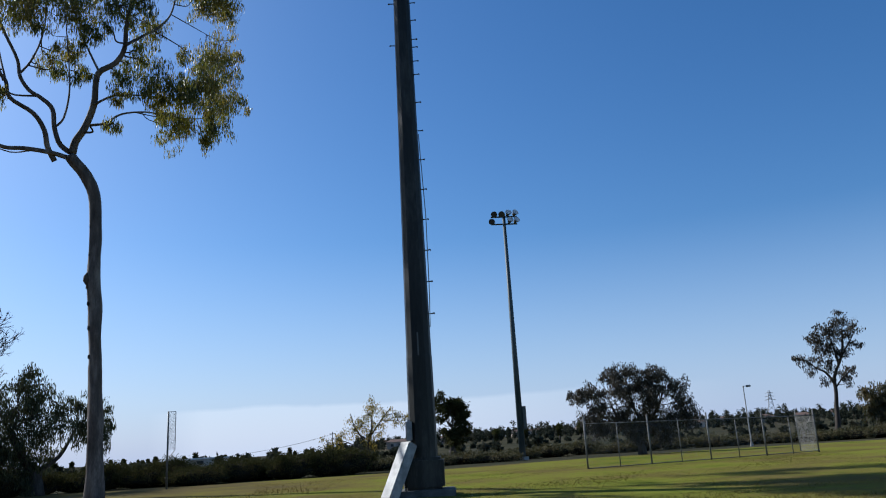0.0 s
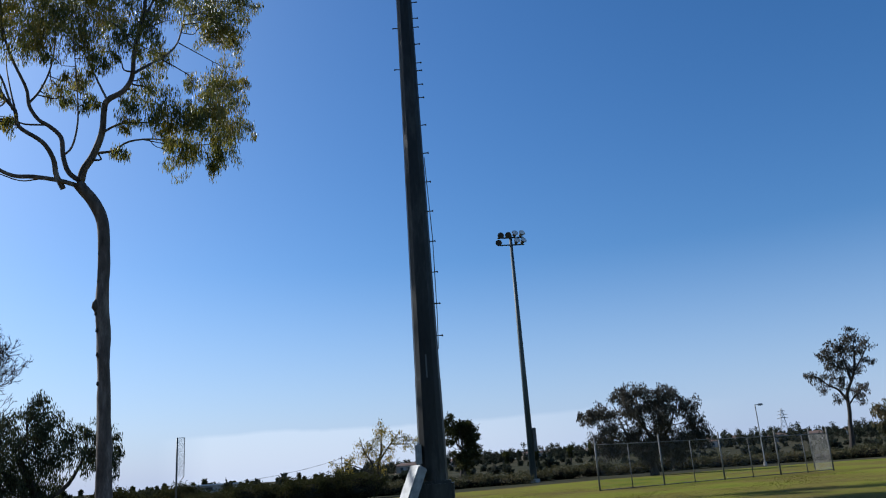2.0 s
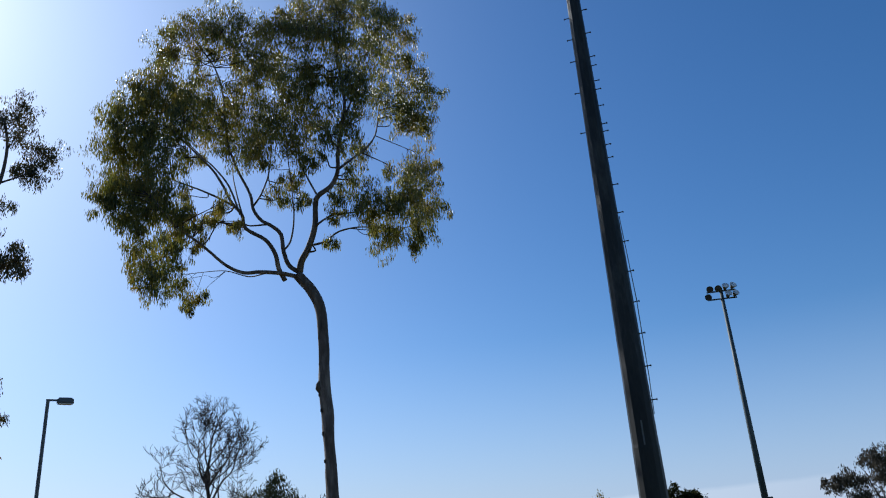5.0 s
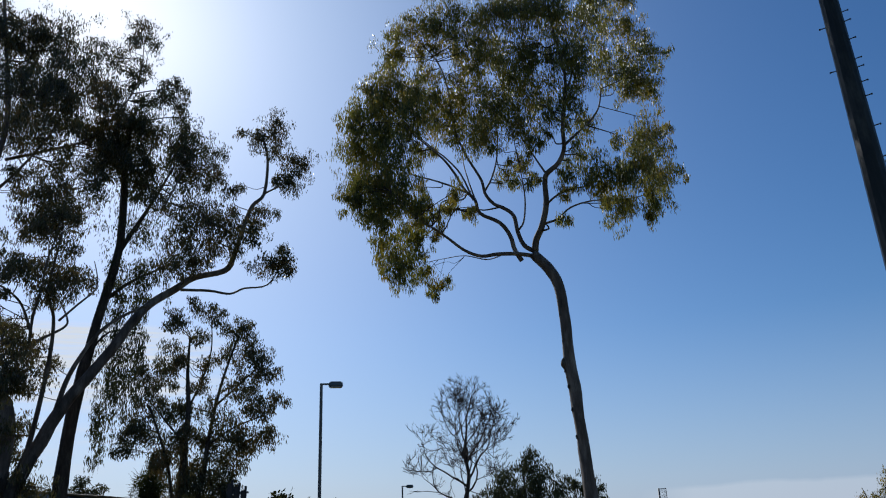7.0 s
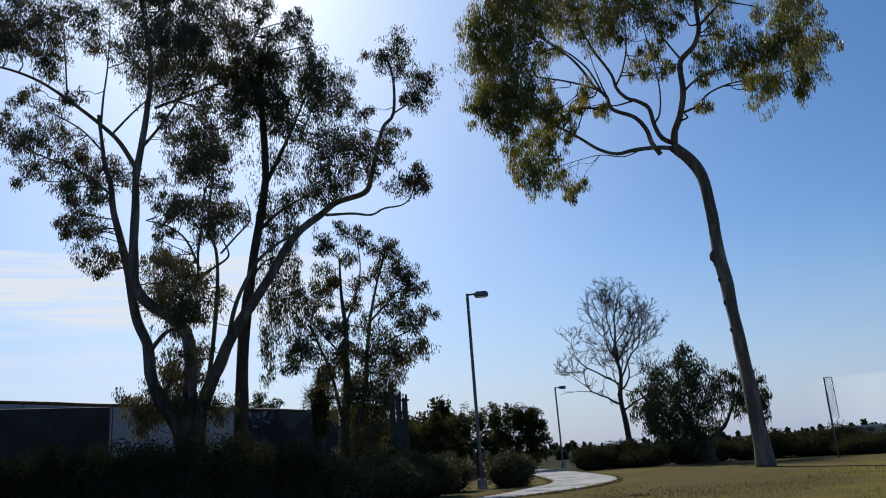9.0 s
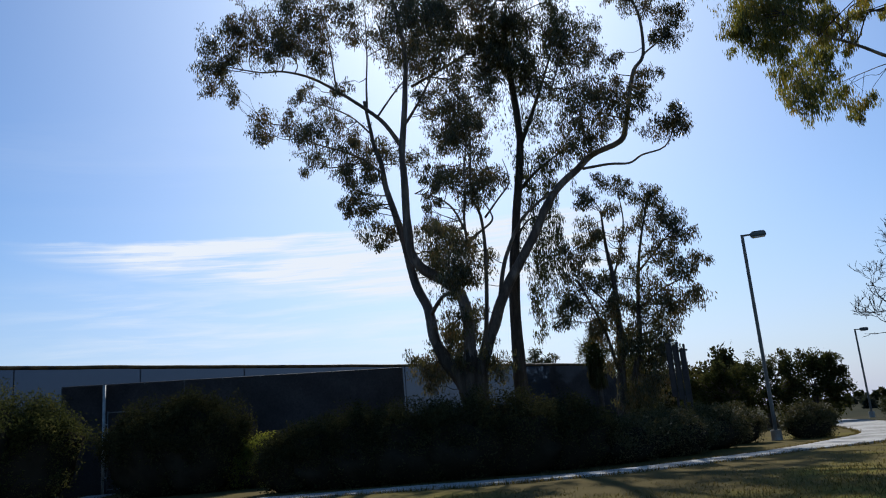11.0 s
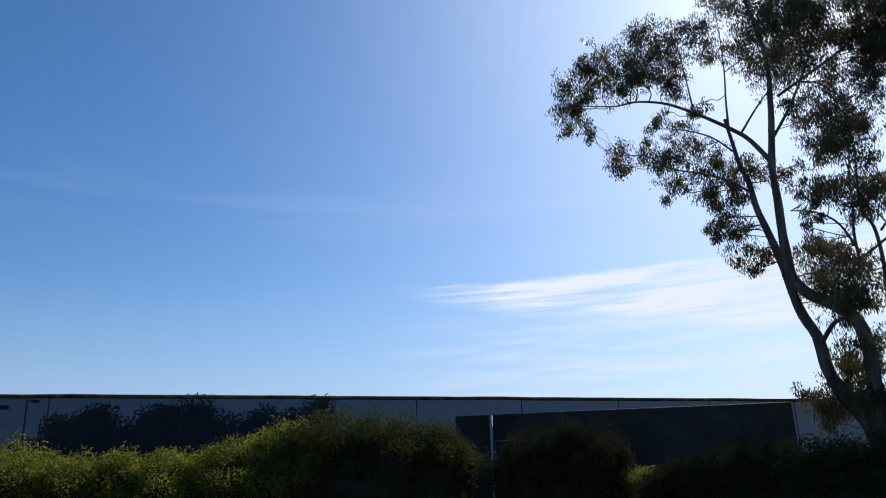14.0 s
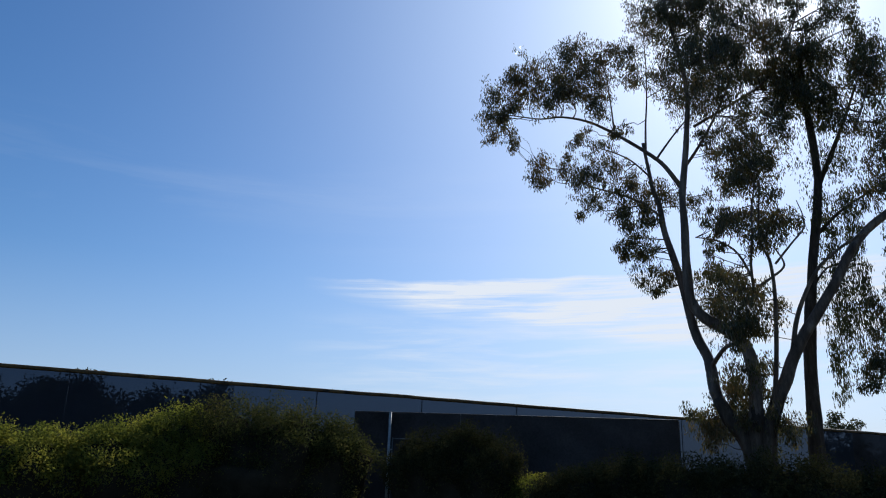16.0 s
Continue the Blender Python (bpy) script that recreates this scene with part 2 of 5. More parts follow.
def thing(name, loc, label, category, group="", rz=0.0, kind=""):
    ob = new(name)
    ob.empty_display_size = 0.2
    ob.matrix_world = pose(*loc, 0, 0, rz)
    return tagged(ob, label, category, group, kind)


def part(name, geo, mat, parent, label="", smooth=False, kind=""):
    me = geo if isinstance(geo, bpy.types.Mesh) else mesh_of(name, geo[0], geo[1], mat, smooth)
    ob = new(name, me)
    ob.parent = parent
    return tagged(ob, label, kind=kind)


def join(*geos):
    vs, fs = [], []
    for v, f in geos:
        o = len(vs)
        vs += list(v)
        fs += [tuple(i + o for i in q) for q in f]
    return vs, fs


def moved(geo, m):
    return [m @ Vector(v) for v in geo[0]], geo[1]


def box(sx, sy, sz, x=0, y=0, z=0, bevel=0.0):
    """A box on z, centred on x and y, with bevelled edges where wanted."""
    bm = bmesh.new()
    bmesh.ops.create_cube(bm, size=1.0, matrix=Matrix.Diagonal((sx, sy, sz, 1)))
    if bevel:
        bmesh.ops.bevel(bm, geom=bm.edges[:], offset=bevel, segments=2, affect="EDGES")
    vs = [v.co + Vector((x, y, z + sz / 2)) for v in bm.verts]
    bm.verts.index_update()
    fs = [tuple(v.index for v in f.verts) for f in bm.faces]
    bm.free()
    return vs, fs


def tube(path, radii, sides=8, caps=True, lumps=0.0, seed=0):
    """A round bar along the path, with a radius at each of its points."""
    path = [Vector(p) for p in path]
    vs, fs = [], []
    ref = Vector((1, 0, 0))
    for i, p in enumerate(path):
        d = (path[min(i + 1, len(path) - 1)] - path[max(i - 1, 0)])
        d = d.normalized() if d.length > 1e-6 else Vector((0, 0, 1))
        a = ref - d * ref.dot(d)
        if a.length < 1e-3:
            a = Vector((0, 1, 0)) - d * d.y
        a.normalize()
        ref = a
        b = d.cross(a)
        for k in range(sides):
            w = 2 * math.pi * k / sides
            r = radii[i]
            if lumps:
                r *= 1 + lumps * noise.noise((math.cos(w) * 1.4 + seed, math.sin(w) * 1.4, p.z * 0.9 + p.x * 0.5))
            vs.append(p + a * (math.cos(w) * r) + b * (math.sin(w) * r))
    for i in range(len(path) - 1):
        for k in range(sides):
            n = (k + 1) % sides
            fs.append((i * sides + k, i * sides + n, (i + 1) * sides + n, (i + 1) * sides + k))
    if caps:
        fs.append(tuple(reversed(range(sides))))
        fs.append(tuple(range((len(path) - 1) * sides, len(path) * sides)))
    return vs, fs


def smooth_path(pts, step=3):
    """Catmull-Rom through the points."""
    P = [Vector(p) for p in pts]
    P = [P[0] * 2 - P[1]] + P + [P[-1] * 2 - P[-2]]
    out = []
    for i in range(1, len(P) - 2):
        for k in range(step):
            t = k / step
            a, b, c, d = P[i - 1], P[i], P[i + 1], P[i + 2]
            out.append(0.5 * ((2 * b) + (c - a) * t + (2 * a - 5 * b + 4 * c - d) * t * t + (3 * b - a - 3 * c + d) * t ** 3))
    return out + [P[-2]]


def leaf_mesh(name, centres, spread, per, length, width, mat, rng, droop=0.75):
    """Lance-shaped leaves, per of them round each centre; each is one folded pair of faces."""
    c = np.repeat(np.asarray(centres, float), per, axis=0)
    n = len(c)
    s = np.repeat(np.broadcast_to(np.asarray(spread, float), (len(centres),)), per)
    p = c + np.clip(rng.normal(size=(n, 3)), -1.7, 1.7) * s[:, None]
    d = rng.normal(size=(n, 3))
    d /= np.linalg.norm(d, axis=1)[:, None]
    d = d * (1 - droop) + np.array([0, 0, -1.0]) * droop * rng.uniform(0.4, 1.1, (n, 1))
    d /= np.linalg.norm(d, axis=1)[:, None]
    w = np.cross(d, rng.normal(size=(n, 3)))
    w /= np.linalg.norm(w, axis=1)[:, None] + 1e-9
    k = rng.uniform(0.65, 1.3, (n, 1))
    h, b = length * k, width * k * 0.5
    v = np.stack([p, p + d * h * 0.42 + w * b, p + d * h, p + d * h * 0.42 - w * b], 1).reshape(-1, 3)
    me = bpy.data.meshes.new(name)
    me.vertices.add(4 * n)
    me.vertices.foreach_set("co", v.ravel())
    me.loops.add(4 * n)
    me.loops.foreach_set("vertex_index", np.arange(4 * n))
    me.polygons.add(n)
    me.polygons.foreach_set("loop_start", np.arange(n) * 4)
    me.polygons.foreach_set("loop_total", np.full(n, 4))
    me.materials.append(M[mat])
    me.update()
    me.validate()
    return me


def tree(name, label, az, dist, trunk, limbs, clumps, leaf, bark, seed, leaf_size=(0.2, 0.04), tufts=26, per=24, depth=4.0, droop=0.75, sides=12, twig="twig", strands=(), knots=(), satellites=0.45, grow=1.0, hang=0.9, stout=1.0, lush=1.0, shade_below=0.0):
    """A tree at azimuth and distance. trunk and limbs: (radius at foot, radius at end, [(sideways, height), ...]);
    clumps of leaves: (sideways, height, radius). Depth grows with the limbs and is rounded over the crown."""
    rng = np.random.default_rng(seed)
    top = thing(name, polar(az, dist), label, "tree", rz=az)

    def sized(a, b, pts):
        return a * grow, b * grow, [(u * grow, EYE + (z - EYE) * grow) for u, z in pts]

    trunk, limbs = sized(*trunk), [sized(*m) for m in limbs]
    clumps = [(u * grow, EYE + (z - EYE) * grow, r * grow * lush) for u, z, r in clumps]
    knots = [(u * grow, EYE + (z - EYE) * grow, r * grow) for u, z, r in knots]
    us = [c[0] for c in clumps] or [0]
    mid, half = (min(us) + max(us)) / 2, max(1.0, (max(us) - min(us)) / 2)

    def place(u, z, v):
        k = (dist + v) / dist
        return Vector((u * k, v, EYE + (z - EYE) * k))

    nodes = []
    r0, r1, pts = trunk
    path = smooth_path([place(u, z, 0) for u, z in pts], 4)
    radii = [r0 + (r1 - r0) * (i / (len(path) - 1)) for i in range(len(path))]
    for i, k in enumerate((1.5, 1.4, 1.3, 1.22, 1.16, 1.1, 1.06)):
        if i < len(radii) // 3:
            radii[i] *= k
    part("trunk", tube(path, radii, sides + 4, lumps=0.26, seed=seed), bark, top, smooth=True)

    # Dark sleeve up to this height: shade on the lower stems put into colour.
    def sleeve(line, rs, skew):
        low = [(p, r) for p, r in zip(line, rs) if p.z < shade_below + skew]
        if len(low) > 2:
            n = len(low) - 1
            part("rough_bark", tube([p for p, r in low], [r * (1.16 - 0.15 * (i / n) ** 3) for i, (p, r) in enumerate(low)], sides + 6, lumps=0.3, seed=seed + 9), "dark_bark", top, "dark sleeve added for the shade on the lower stem", smooth=True)

    sleeve(path, radii, 0.0)
    for u, z, r in knots:
        q = min(path, key=lambda p: abs(p.z - z))
        part("knot", tube([q + Vector((u, -0.05, -r * 1.6)), q + Vector((u * 1.15, -0.08, -r * 0.4)), q + Vector((u * 1.2, -0.08, r * 0.6)), q + Vector((u, -0.05, r * 1.8))], [r * 0.3, r, r * 0.85, r * 0.25], 10, lumps=0.3), "dark_bark", top, "dark swollen knot", smooth=True)
    nodes += [(p, r) for p, r in list(zip(path, radii))[int(len(path) * (0.9 if limbs else 0.4)):]]
    for r0, r1, pts in limbs:
        reach = rng.uniform(-0.75, 0.75) * depth
        near = min(nodes, key=lambda n: (n[0].x - pts[0][0]) ** 2 + (n[0].z - pts[0][1]) ** 2)
        pv = []
        for i, (u, z) in enumerate(pts):
            s = i / (len(pts) - 1)
            pv.append(place(u, z, near[0].y + (reach - near[0].y) * s ** 1.3))
        path = smooth_path(pv, 4)
        radii = [r0 + (r1 - r0) * (i / (len(path) - 1)) for i in range(len(path))]
        part("limb", tube(path, radii, max(6, sides - 3), lumps=0.14, seed=seed + 3), bark, top, smooth=True)
        sleeve(path, radii, rng.uniform(-0.5, 0.6))
        nodes += list(zip(path, radii))[1:]
    centres, spreads, wood = [], [], []
    extra = []
    for u, z, r in clumps:
        for k in range(2):
            w = rng.uniform(0, 6.283)
            if rng.uniform() < satellites:
                extra.append((u + math.cos(w) * r * 1.15, z + math.sin(w) * r * 0.95, r * rng.uniform(0.35, 0.55)))
    for u, z, r in list(clumps) + extra:
        e = max(0.15, 1 - ((u - mid) / half) ** 2) ** 0.5
        host = min(nodes, key=lambda n: (n[0].x * dist / (dist + n[0].y) - u) ** 2 + (EYE + (n[0].z - EYE) * dist / (dist + n[0].y) - z) ** 2)[0]
        c = place(u, z, host.y + rng.uniform(-0.3, 0.3) * depth * e)
        lower = [n for n in nodes if n[0].z < c.z + 0.4 * r and (n[0] - c).length < 3.2 * max(1.0, r)] or nodes
        a, ar = min(lower, key=lambda n: (n[0] - c).length + 0.5 * abs(n[0].y - c.y))
        sag = (c - a).length * 0.12
        m1 = a.lerp(c, 0.35) + Vector((rng.normal() * sag, rng.normal() * sag, -sag * 0.4))
        m2 = a.lerp(c, 0.7) + Vector((rng.normal() * sag, rng.normal() * sag, sag * 0.4))
        bpath = smooth_path([a, m1, m2, c], 3)
        br = min(ar * 0.7, stout * (0.016 + 0.02 * r + 0.008 * (c - a).length))
        wood.append(tube(bpath, [br * (1 - 0.65 * i / (len(bpath) - 1)) for i in range(len(bpath))], 5, False))
        for i in range(max(4, int(tufts * r ** 1.6))):
            o = np.clip(rng.normal(size=3) * (0.40 if i % 5 < 3 else 0.58), -1.15, 1.15) * r
            t = c + Vector((o[0], o[1], o[2] * hang - (hang - 0.9) * 0.35 * r))
            if i % 2 == 0:
                s = bpath[int(rng.integers(len(bpath) // 2, len(bpath)))]
                q = s.lerp(t, 0.55) + Vector((0, 0, 0.12 * r))
                wood.append(tube([s, q, t], [br * 0.42, br * 0.28, br * 0.12], 3, False))
            centres.append(t)
            spreads.append(0.10 + 0.055 * r)
    for u, z, length in strands:
        u, z, length = u * grow, EYE + (z - EYE) * grow, length * grow
        c = place(u, z, rng.uniform(-0.5, 0.5) * depth)
        for i in range(4):
            o = Vector((rng.normal() * 0.26, rng.normal() * 0.26, 0))
            ln = length * rng.uniform(0.6, 1.1)
            wood.append(tube([c + o, c + o * 1.1 - Vector((0, 0, ln / 2)), c + o * 1.2 - Vector((0, 0, ln))], [0.008, 0.006, 0.003], 3, False))
            for k in range(int(ln / 0.36)):
                centres.append(c + o * (1 + 0.15 * k / 5) - Vector((rng.normal() * 0.05, rng.normal() * 0.05, 0.36 * k + rng.uniform(-0.14, 0.14))))
                spreads.append(0.12)
    if wood:
        part("twig_work", join(*wood), twig, top, kind="stuff")
    if centres:
        part("crown", leaf_mesh("crown", centres, spreads, per, leaf_size[0], leaf_size[1], leaf, rng, droop), leaf, top)
    return top


def round_crown(rng, cx, z0, z1, half, n, r):
    """Clumps that fill an uneven oval crown."""
    out = []
    for i in range(n):
        w = rng.uniform(0, 2 * math.pi)
        q = rng.uniform(0.15, 1.0) ** 0.5
        out.append((cx + math.cos(w) * half * q * rng.uniform(0.8, 1.1), (z0 + z1) / 2 + math.sin(w) * (z1 - z0) / 2 * q, r * rng.uniform(0.6, 1.25)))
    return out


def shrub(label, az, dist, half, height, seed, leaf="shrub_leaf", n=90, per=60, size=(0.11, 0.05), group="", name="shrub"):
    """A dense bush: stems, a dark lump for the shade among its twigs and thousands of leaves in uneven tufts."""
    rng = np.random.default_rng(seed)
    top = thing(name, polar(az, dist), label, "shrub", group, rz=az)
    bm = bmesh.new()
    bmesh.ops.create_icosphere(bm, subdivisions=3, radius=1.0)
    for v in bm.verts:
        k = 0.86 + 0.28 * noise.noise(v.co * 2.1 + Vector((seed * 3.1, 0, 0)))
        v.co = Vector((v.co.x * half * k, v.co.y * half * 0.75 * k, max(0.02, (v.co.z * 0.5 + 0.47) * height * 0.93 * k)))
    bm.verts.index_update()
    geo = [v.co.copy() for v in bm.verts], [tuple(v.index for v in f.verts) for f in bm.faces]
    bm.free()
    # Closed lump that blocks the view and gives the bush its inner shade.
    part("heart", geo, "shrub_shade", top, "dark lump for the shade inside the bush", smooth=True)
    centres = []
    for i in range(n):
        o = rng.normal(size=3)
        o /= np.linalg.norm(o)
        o[2] = abs(o[2]) if rng.uniform() < 0.75 else o[2]
        k = 0.88 + 0.28 * noise.noise(Vector(o) * 2.1 + Vector((seed * 3.1, 0, 0))) + 0.16 * noise.noise(Vector(o) * 7 + Vector((0, seed, 0))) + rng.uniform(-0.04, 0.06)
        centres.append((o[0] * half * k, o[1] * half * 0.75 * k, max(0.08, (o[2] * 0.5 + 0.47) * height * k)))
    part("foliage", leaf_mesh("foliage", centres, 0.07 + 0.05 * half, per, size[0], size[1], leaf, rng, 0.15), leaf, top)
    return top


# ---- ground ----
def ground_height(x, y):
    d = math.hypot(x, y)
    az = math.degrees(math.atan2(-x, y))
    rise = max(0.0, min(1.0, (d - 180) / 420))
    h = 0.8 * rise * rise * (3 - 2 * rise) + 1.2 * rise * noise.noise((x * 0.004, y * 0.004, 3))
    if az < 8:
        h += 4.2 * rise * rise * (3 - 2 * rise) * min(1, (8 - az) / 8)
    return h if d < 900 else h * max(0, 1 - (d - 900) / 1500)


def build_ground():
    rings = [0, 6, 12, 18, 24, 30, 36, 42, 50, 60, 72, 90, 115, 150, 190, 240, 300, 370, 450, 550, 680, 850, 1100, 1500, 2200, 3400, 4800]
    n = 120
    vs, fs = [(0, 0, 0)], []
    for r in rings[1:]:
        for k in range(n):
            w = 2 * math.pi * k / n
            x, y = r * math.cos(w), r * math.sin(w)
            vs.append((x, y, ground_height(x, y)))
    for k in range(n):
        fs.append((0, 1 + k, 1 + (k + 1) % n))
    for i in range(len(rings) - 2):
        for k in range(n):
            a, b = 1 + i * n, 1 + (i + 1) * n
            fs.append((a + k, b + k, b + (k + 1) % n, a + (k + 1) % n))
    me = mesh_of("ground", vs, fs, "soil", True)
    tagged(new("ground", me), "dry brown open ground reaching to low hills", "ground", kind="structure")
    # the mown field lies on it, with an uneven far edge
    edge = [(150, 30), (110, 34), (95, 34), (60, 44), (45, 48), (33, 50), (20, 46), (10, 46.5), (0, 47.5), (-8, 53), (-16, 58), (-28, 64), (-45, 70), (-90, 60), (-150, 50), (-209, 30)]
    vs, fs = [], []
    m = 90
    for ring in range(12):
        f = (ring / 11) ** 0.9
        for k in range(m):
            az = 150 - 360 * k / m
            d = 30
            for (a0, d0), (a1, d1) in zip(edge, edge[1:]):
                if a1 <= az <= a0:
                    d = d0 + (d1 - d0) * (a0 - az) / (a0 - a1)
            d += 0.7 * noise.noise((az * 0.35, 2, 0))
            p = polar(az, d * f)
            lump = 0.05 * noise.noise((p.x * 0.25, p.y * 0.25, 0)) if ring not in (0,) else 0
            vs.append((p.x, p.y, 0.05 + (lump if ring < 11 else -0.03)))
    for ring in range(11):
        for k in range(m):
            a, b, n1 = ring * m, (ring + 1) * m, (k + 1) % m
            fs.append((a + k, a + n1, b + n1, b + k))
    tagged(new("lawn", mesh_of("lawn", vs, fs, "grass", True)), "mown park lawn, green with dry yellow patches", "lawn", kind="structure")


build_ground()


def build_path():
    """A pale concrete footpath in poured slabs, with a spur to the fence gate."""
    root = tagged(new("pavement"), "pale winding concrete footpath in poured slabs", "footpath", kind="structure")
    centre = smooth_path([(-46, 50, 0), (-36, 42.5, 0), (-29, 36.5, 0), (-23.5, 31.2, 0), (-19.4, 26.6, 0), (-17.6, 22.4, 0), (-16.9, 18.8, 0), (-16.5, 15.4, 0), (-16.5, 12.0, 0), (-17.6, 9.4, 0), (-19.1, 6.8, 0), (-20.5, 4.4, 0), (-21.6, 2.0, 0), (-22.8, -0.8, 0), (-25.5, -5, 0), (-33, -12, 0)], 4)
    spur = smooth_path([(-23.9, -2.2, 0), (-26.4, -1.5, 0), (-29.4, -0.5, 0), (-33.4, 0.6, 0)], 4)
    for line, wide in ((centre, 0.62), (spur, 0.55)):
        for i in range(len(line) - 1):
            a, b = line[i], line[i + 1]

            def side(j, s):
                d = (line[min(j + 1, len(line) - 1)] - line[max(j - 1, 0)]).normalized()
                half = wide + (0.7 if line is centre else 0) * max(0, min(1, (line[j].y - 18) / 5))
                return line[j] + Vector((-d.y, d.x, 0)) * (half * s)
            q = [side(i, -1), side(i, 1), side(i + 1, 1), side(i + 1, -1)]
            c = sum(q, Vector()) / 4
            q = [c + (p - c) * (1 - 0.012 / max(0.1, (p - c).length)) for p in q]
            vs = [Vector((p.x, p.y, 0.0)) for p in q] + [Vector((p.x, p.y, 0.105)) for p in q]
            part("slab", (vs, [(4, 5, 6, 7), (0, 1, 5, 4), (1, 2, 6, 5), (2, 3, 7, 6), (3, 0, 4, 7)]), "concrete", root)


    # tufts of grass that lean over both edges
    rg = np.random.default_rng(15)
    vs, fs = [], []
    for line, wide in ((centre, 0.62), (spur, 0.55)):
        for j in range(len(line) - 1):
            d = (line[j + 1] - line[j]).normalized()
            side = Vector((-d.y, d.x, 0))
            half = wide + (0.7 if line is centre else 0) * max(0, min(1, (line[j].y - 18) / 5))
            for i in range(150):
                s = 1 if i % 2 else -1
                along = line[j].lerp(line[j + 1], rg.uniform())
                out = half - 0.02 + 0.12 * noise.noise((along.x * 1.3, along.y * 1.3, s * 5)) + abs(rg.normal()) * 0.09
                q = along + side * (s * out)
                w = rg.uniform(0, 6.283)
                b = Vector((math.cos(w), math.sin(w), 0)) * 0.014
                o = len(vs)
                vs += [q - b + Vector((0, 0, 0.03)), q + b + Vector((0, 0, 0.03)), q + Vector((rg.normal() * 0.05, rg.normal() * 0.05, 0.09 + rg.uniform(0, 0.10)))]
                fs.append((o, o + 1, o + 2))
    tagged(new("edge_grass", mesh_of("edge_grass", vs, fs, "dry_blade")), "ragged grass along the footpath's edges", "grass", kind="stuff")


build_path()


# ---- tall steel mast with climbing pegs ----
def build_mast():
    top = thing("light_mast", (-0.864, 22.86, 0.14), "tall tapered grey-green steel mast with climbing pegs on a concrete plinth", "mast")
    top.scale = (0.9, 0.9, 0.9)
    # Plinth takes a dark copy of the path concrete, standing for its shade.
    part("plinth", box(1.92, 1.6, 0.26, 0.0, 0, -0.16, 0.04), "shaded_concrete", top, "low concrete plinth with shade put into its colour")
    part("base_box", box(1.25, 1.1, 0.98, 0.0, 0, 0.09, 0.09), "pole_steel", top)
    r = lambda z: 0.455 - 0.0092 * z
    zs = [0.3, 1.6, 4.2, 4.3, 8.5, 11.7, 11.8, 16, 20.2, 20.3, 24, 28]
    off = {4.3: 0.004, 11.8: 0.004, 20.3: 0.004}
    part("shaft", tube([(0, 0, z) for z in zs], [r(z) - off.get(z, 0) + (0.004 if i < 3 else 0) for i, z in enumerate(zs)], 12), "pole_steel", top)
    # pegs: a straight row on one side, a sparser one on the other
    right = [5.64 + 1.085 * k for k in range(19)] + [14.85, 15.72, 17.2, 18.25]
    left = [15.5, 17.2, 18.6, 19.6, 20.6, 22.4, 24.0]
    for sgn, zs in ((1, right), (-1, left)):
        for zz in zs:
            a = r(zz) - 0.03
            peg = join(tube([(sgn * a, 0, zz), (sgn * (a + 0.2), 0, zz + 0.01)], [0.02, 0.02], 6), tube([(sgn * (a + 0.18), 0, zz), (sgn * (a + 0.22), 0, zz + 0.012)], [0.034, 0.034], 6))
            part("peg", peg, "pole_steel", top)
    part("cable", tube([(r(12) + 0.02, -0.05, 12), (r(9) + 0.10, -0.08, 9), (r(6.5) + 0.06, -0.05, 6.4), (r(5) + 0.01, -0.02, 5.2)], [0.014] * 4, 6), "lamp_paint", top, "thin dark hanging cable")
    part("access_cover", box(0.05, 0.02, 0.75, 0.0, -0.425, 4.25, 0.008), "lamp_paint", top, "long narrow access cover")
    conduit = join(box(0.2, 0.24, 0.7, -0.42, -0.34, 1.55, 0.06))
    part("conduit_box", conduit, "galvanised", top, "pale metal conduit box")
    # slanted cable trough that runs from the conduit box down to the ground
    m = Matrix.Translation((-1.08, -0.98, -0.13)) @ Matrix.Rotation(radians(40), 4, "Z") @ Matrix.Rotation(radians(27.5), 4, "Y")
    part("trough", moved(box(0.34, 0.5, 1.85, 0, 0, 0, 0.03), m), "galvanised", top, "slanted pale sheet-metal cable trough")
    part("prop", tube([(-0.6, -0.3, 0.08), (-0.6, -0.3, 0.5)], [0.05, 0.05], 8), "galvanised", top)


build_mast()


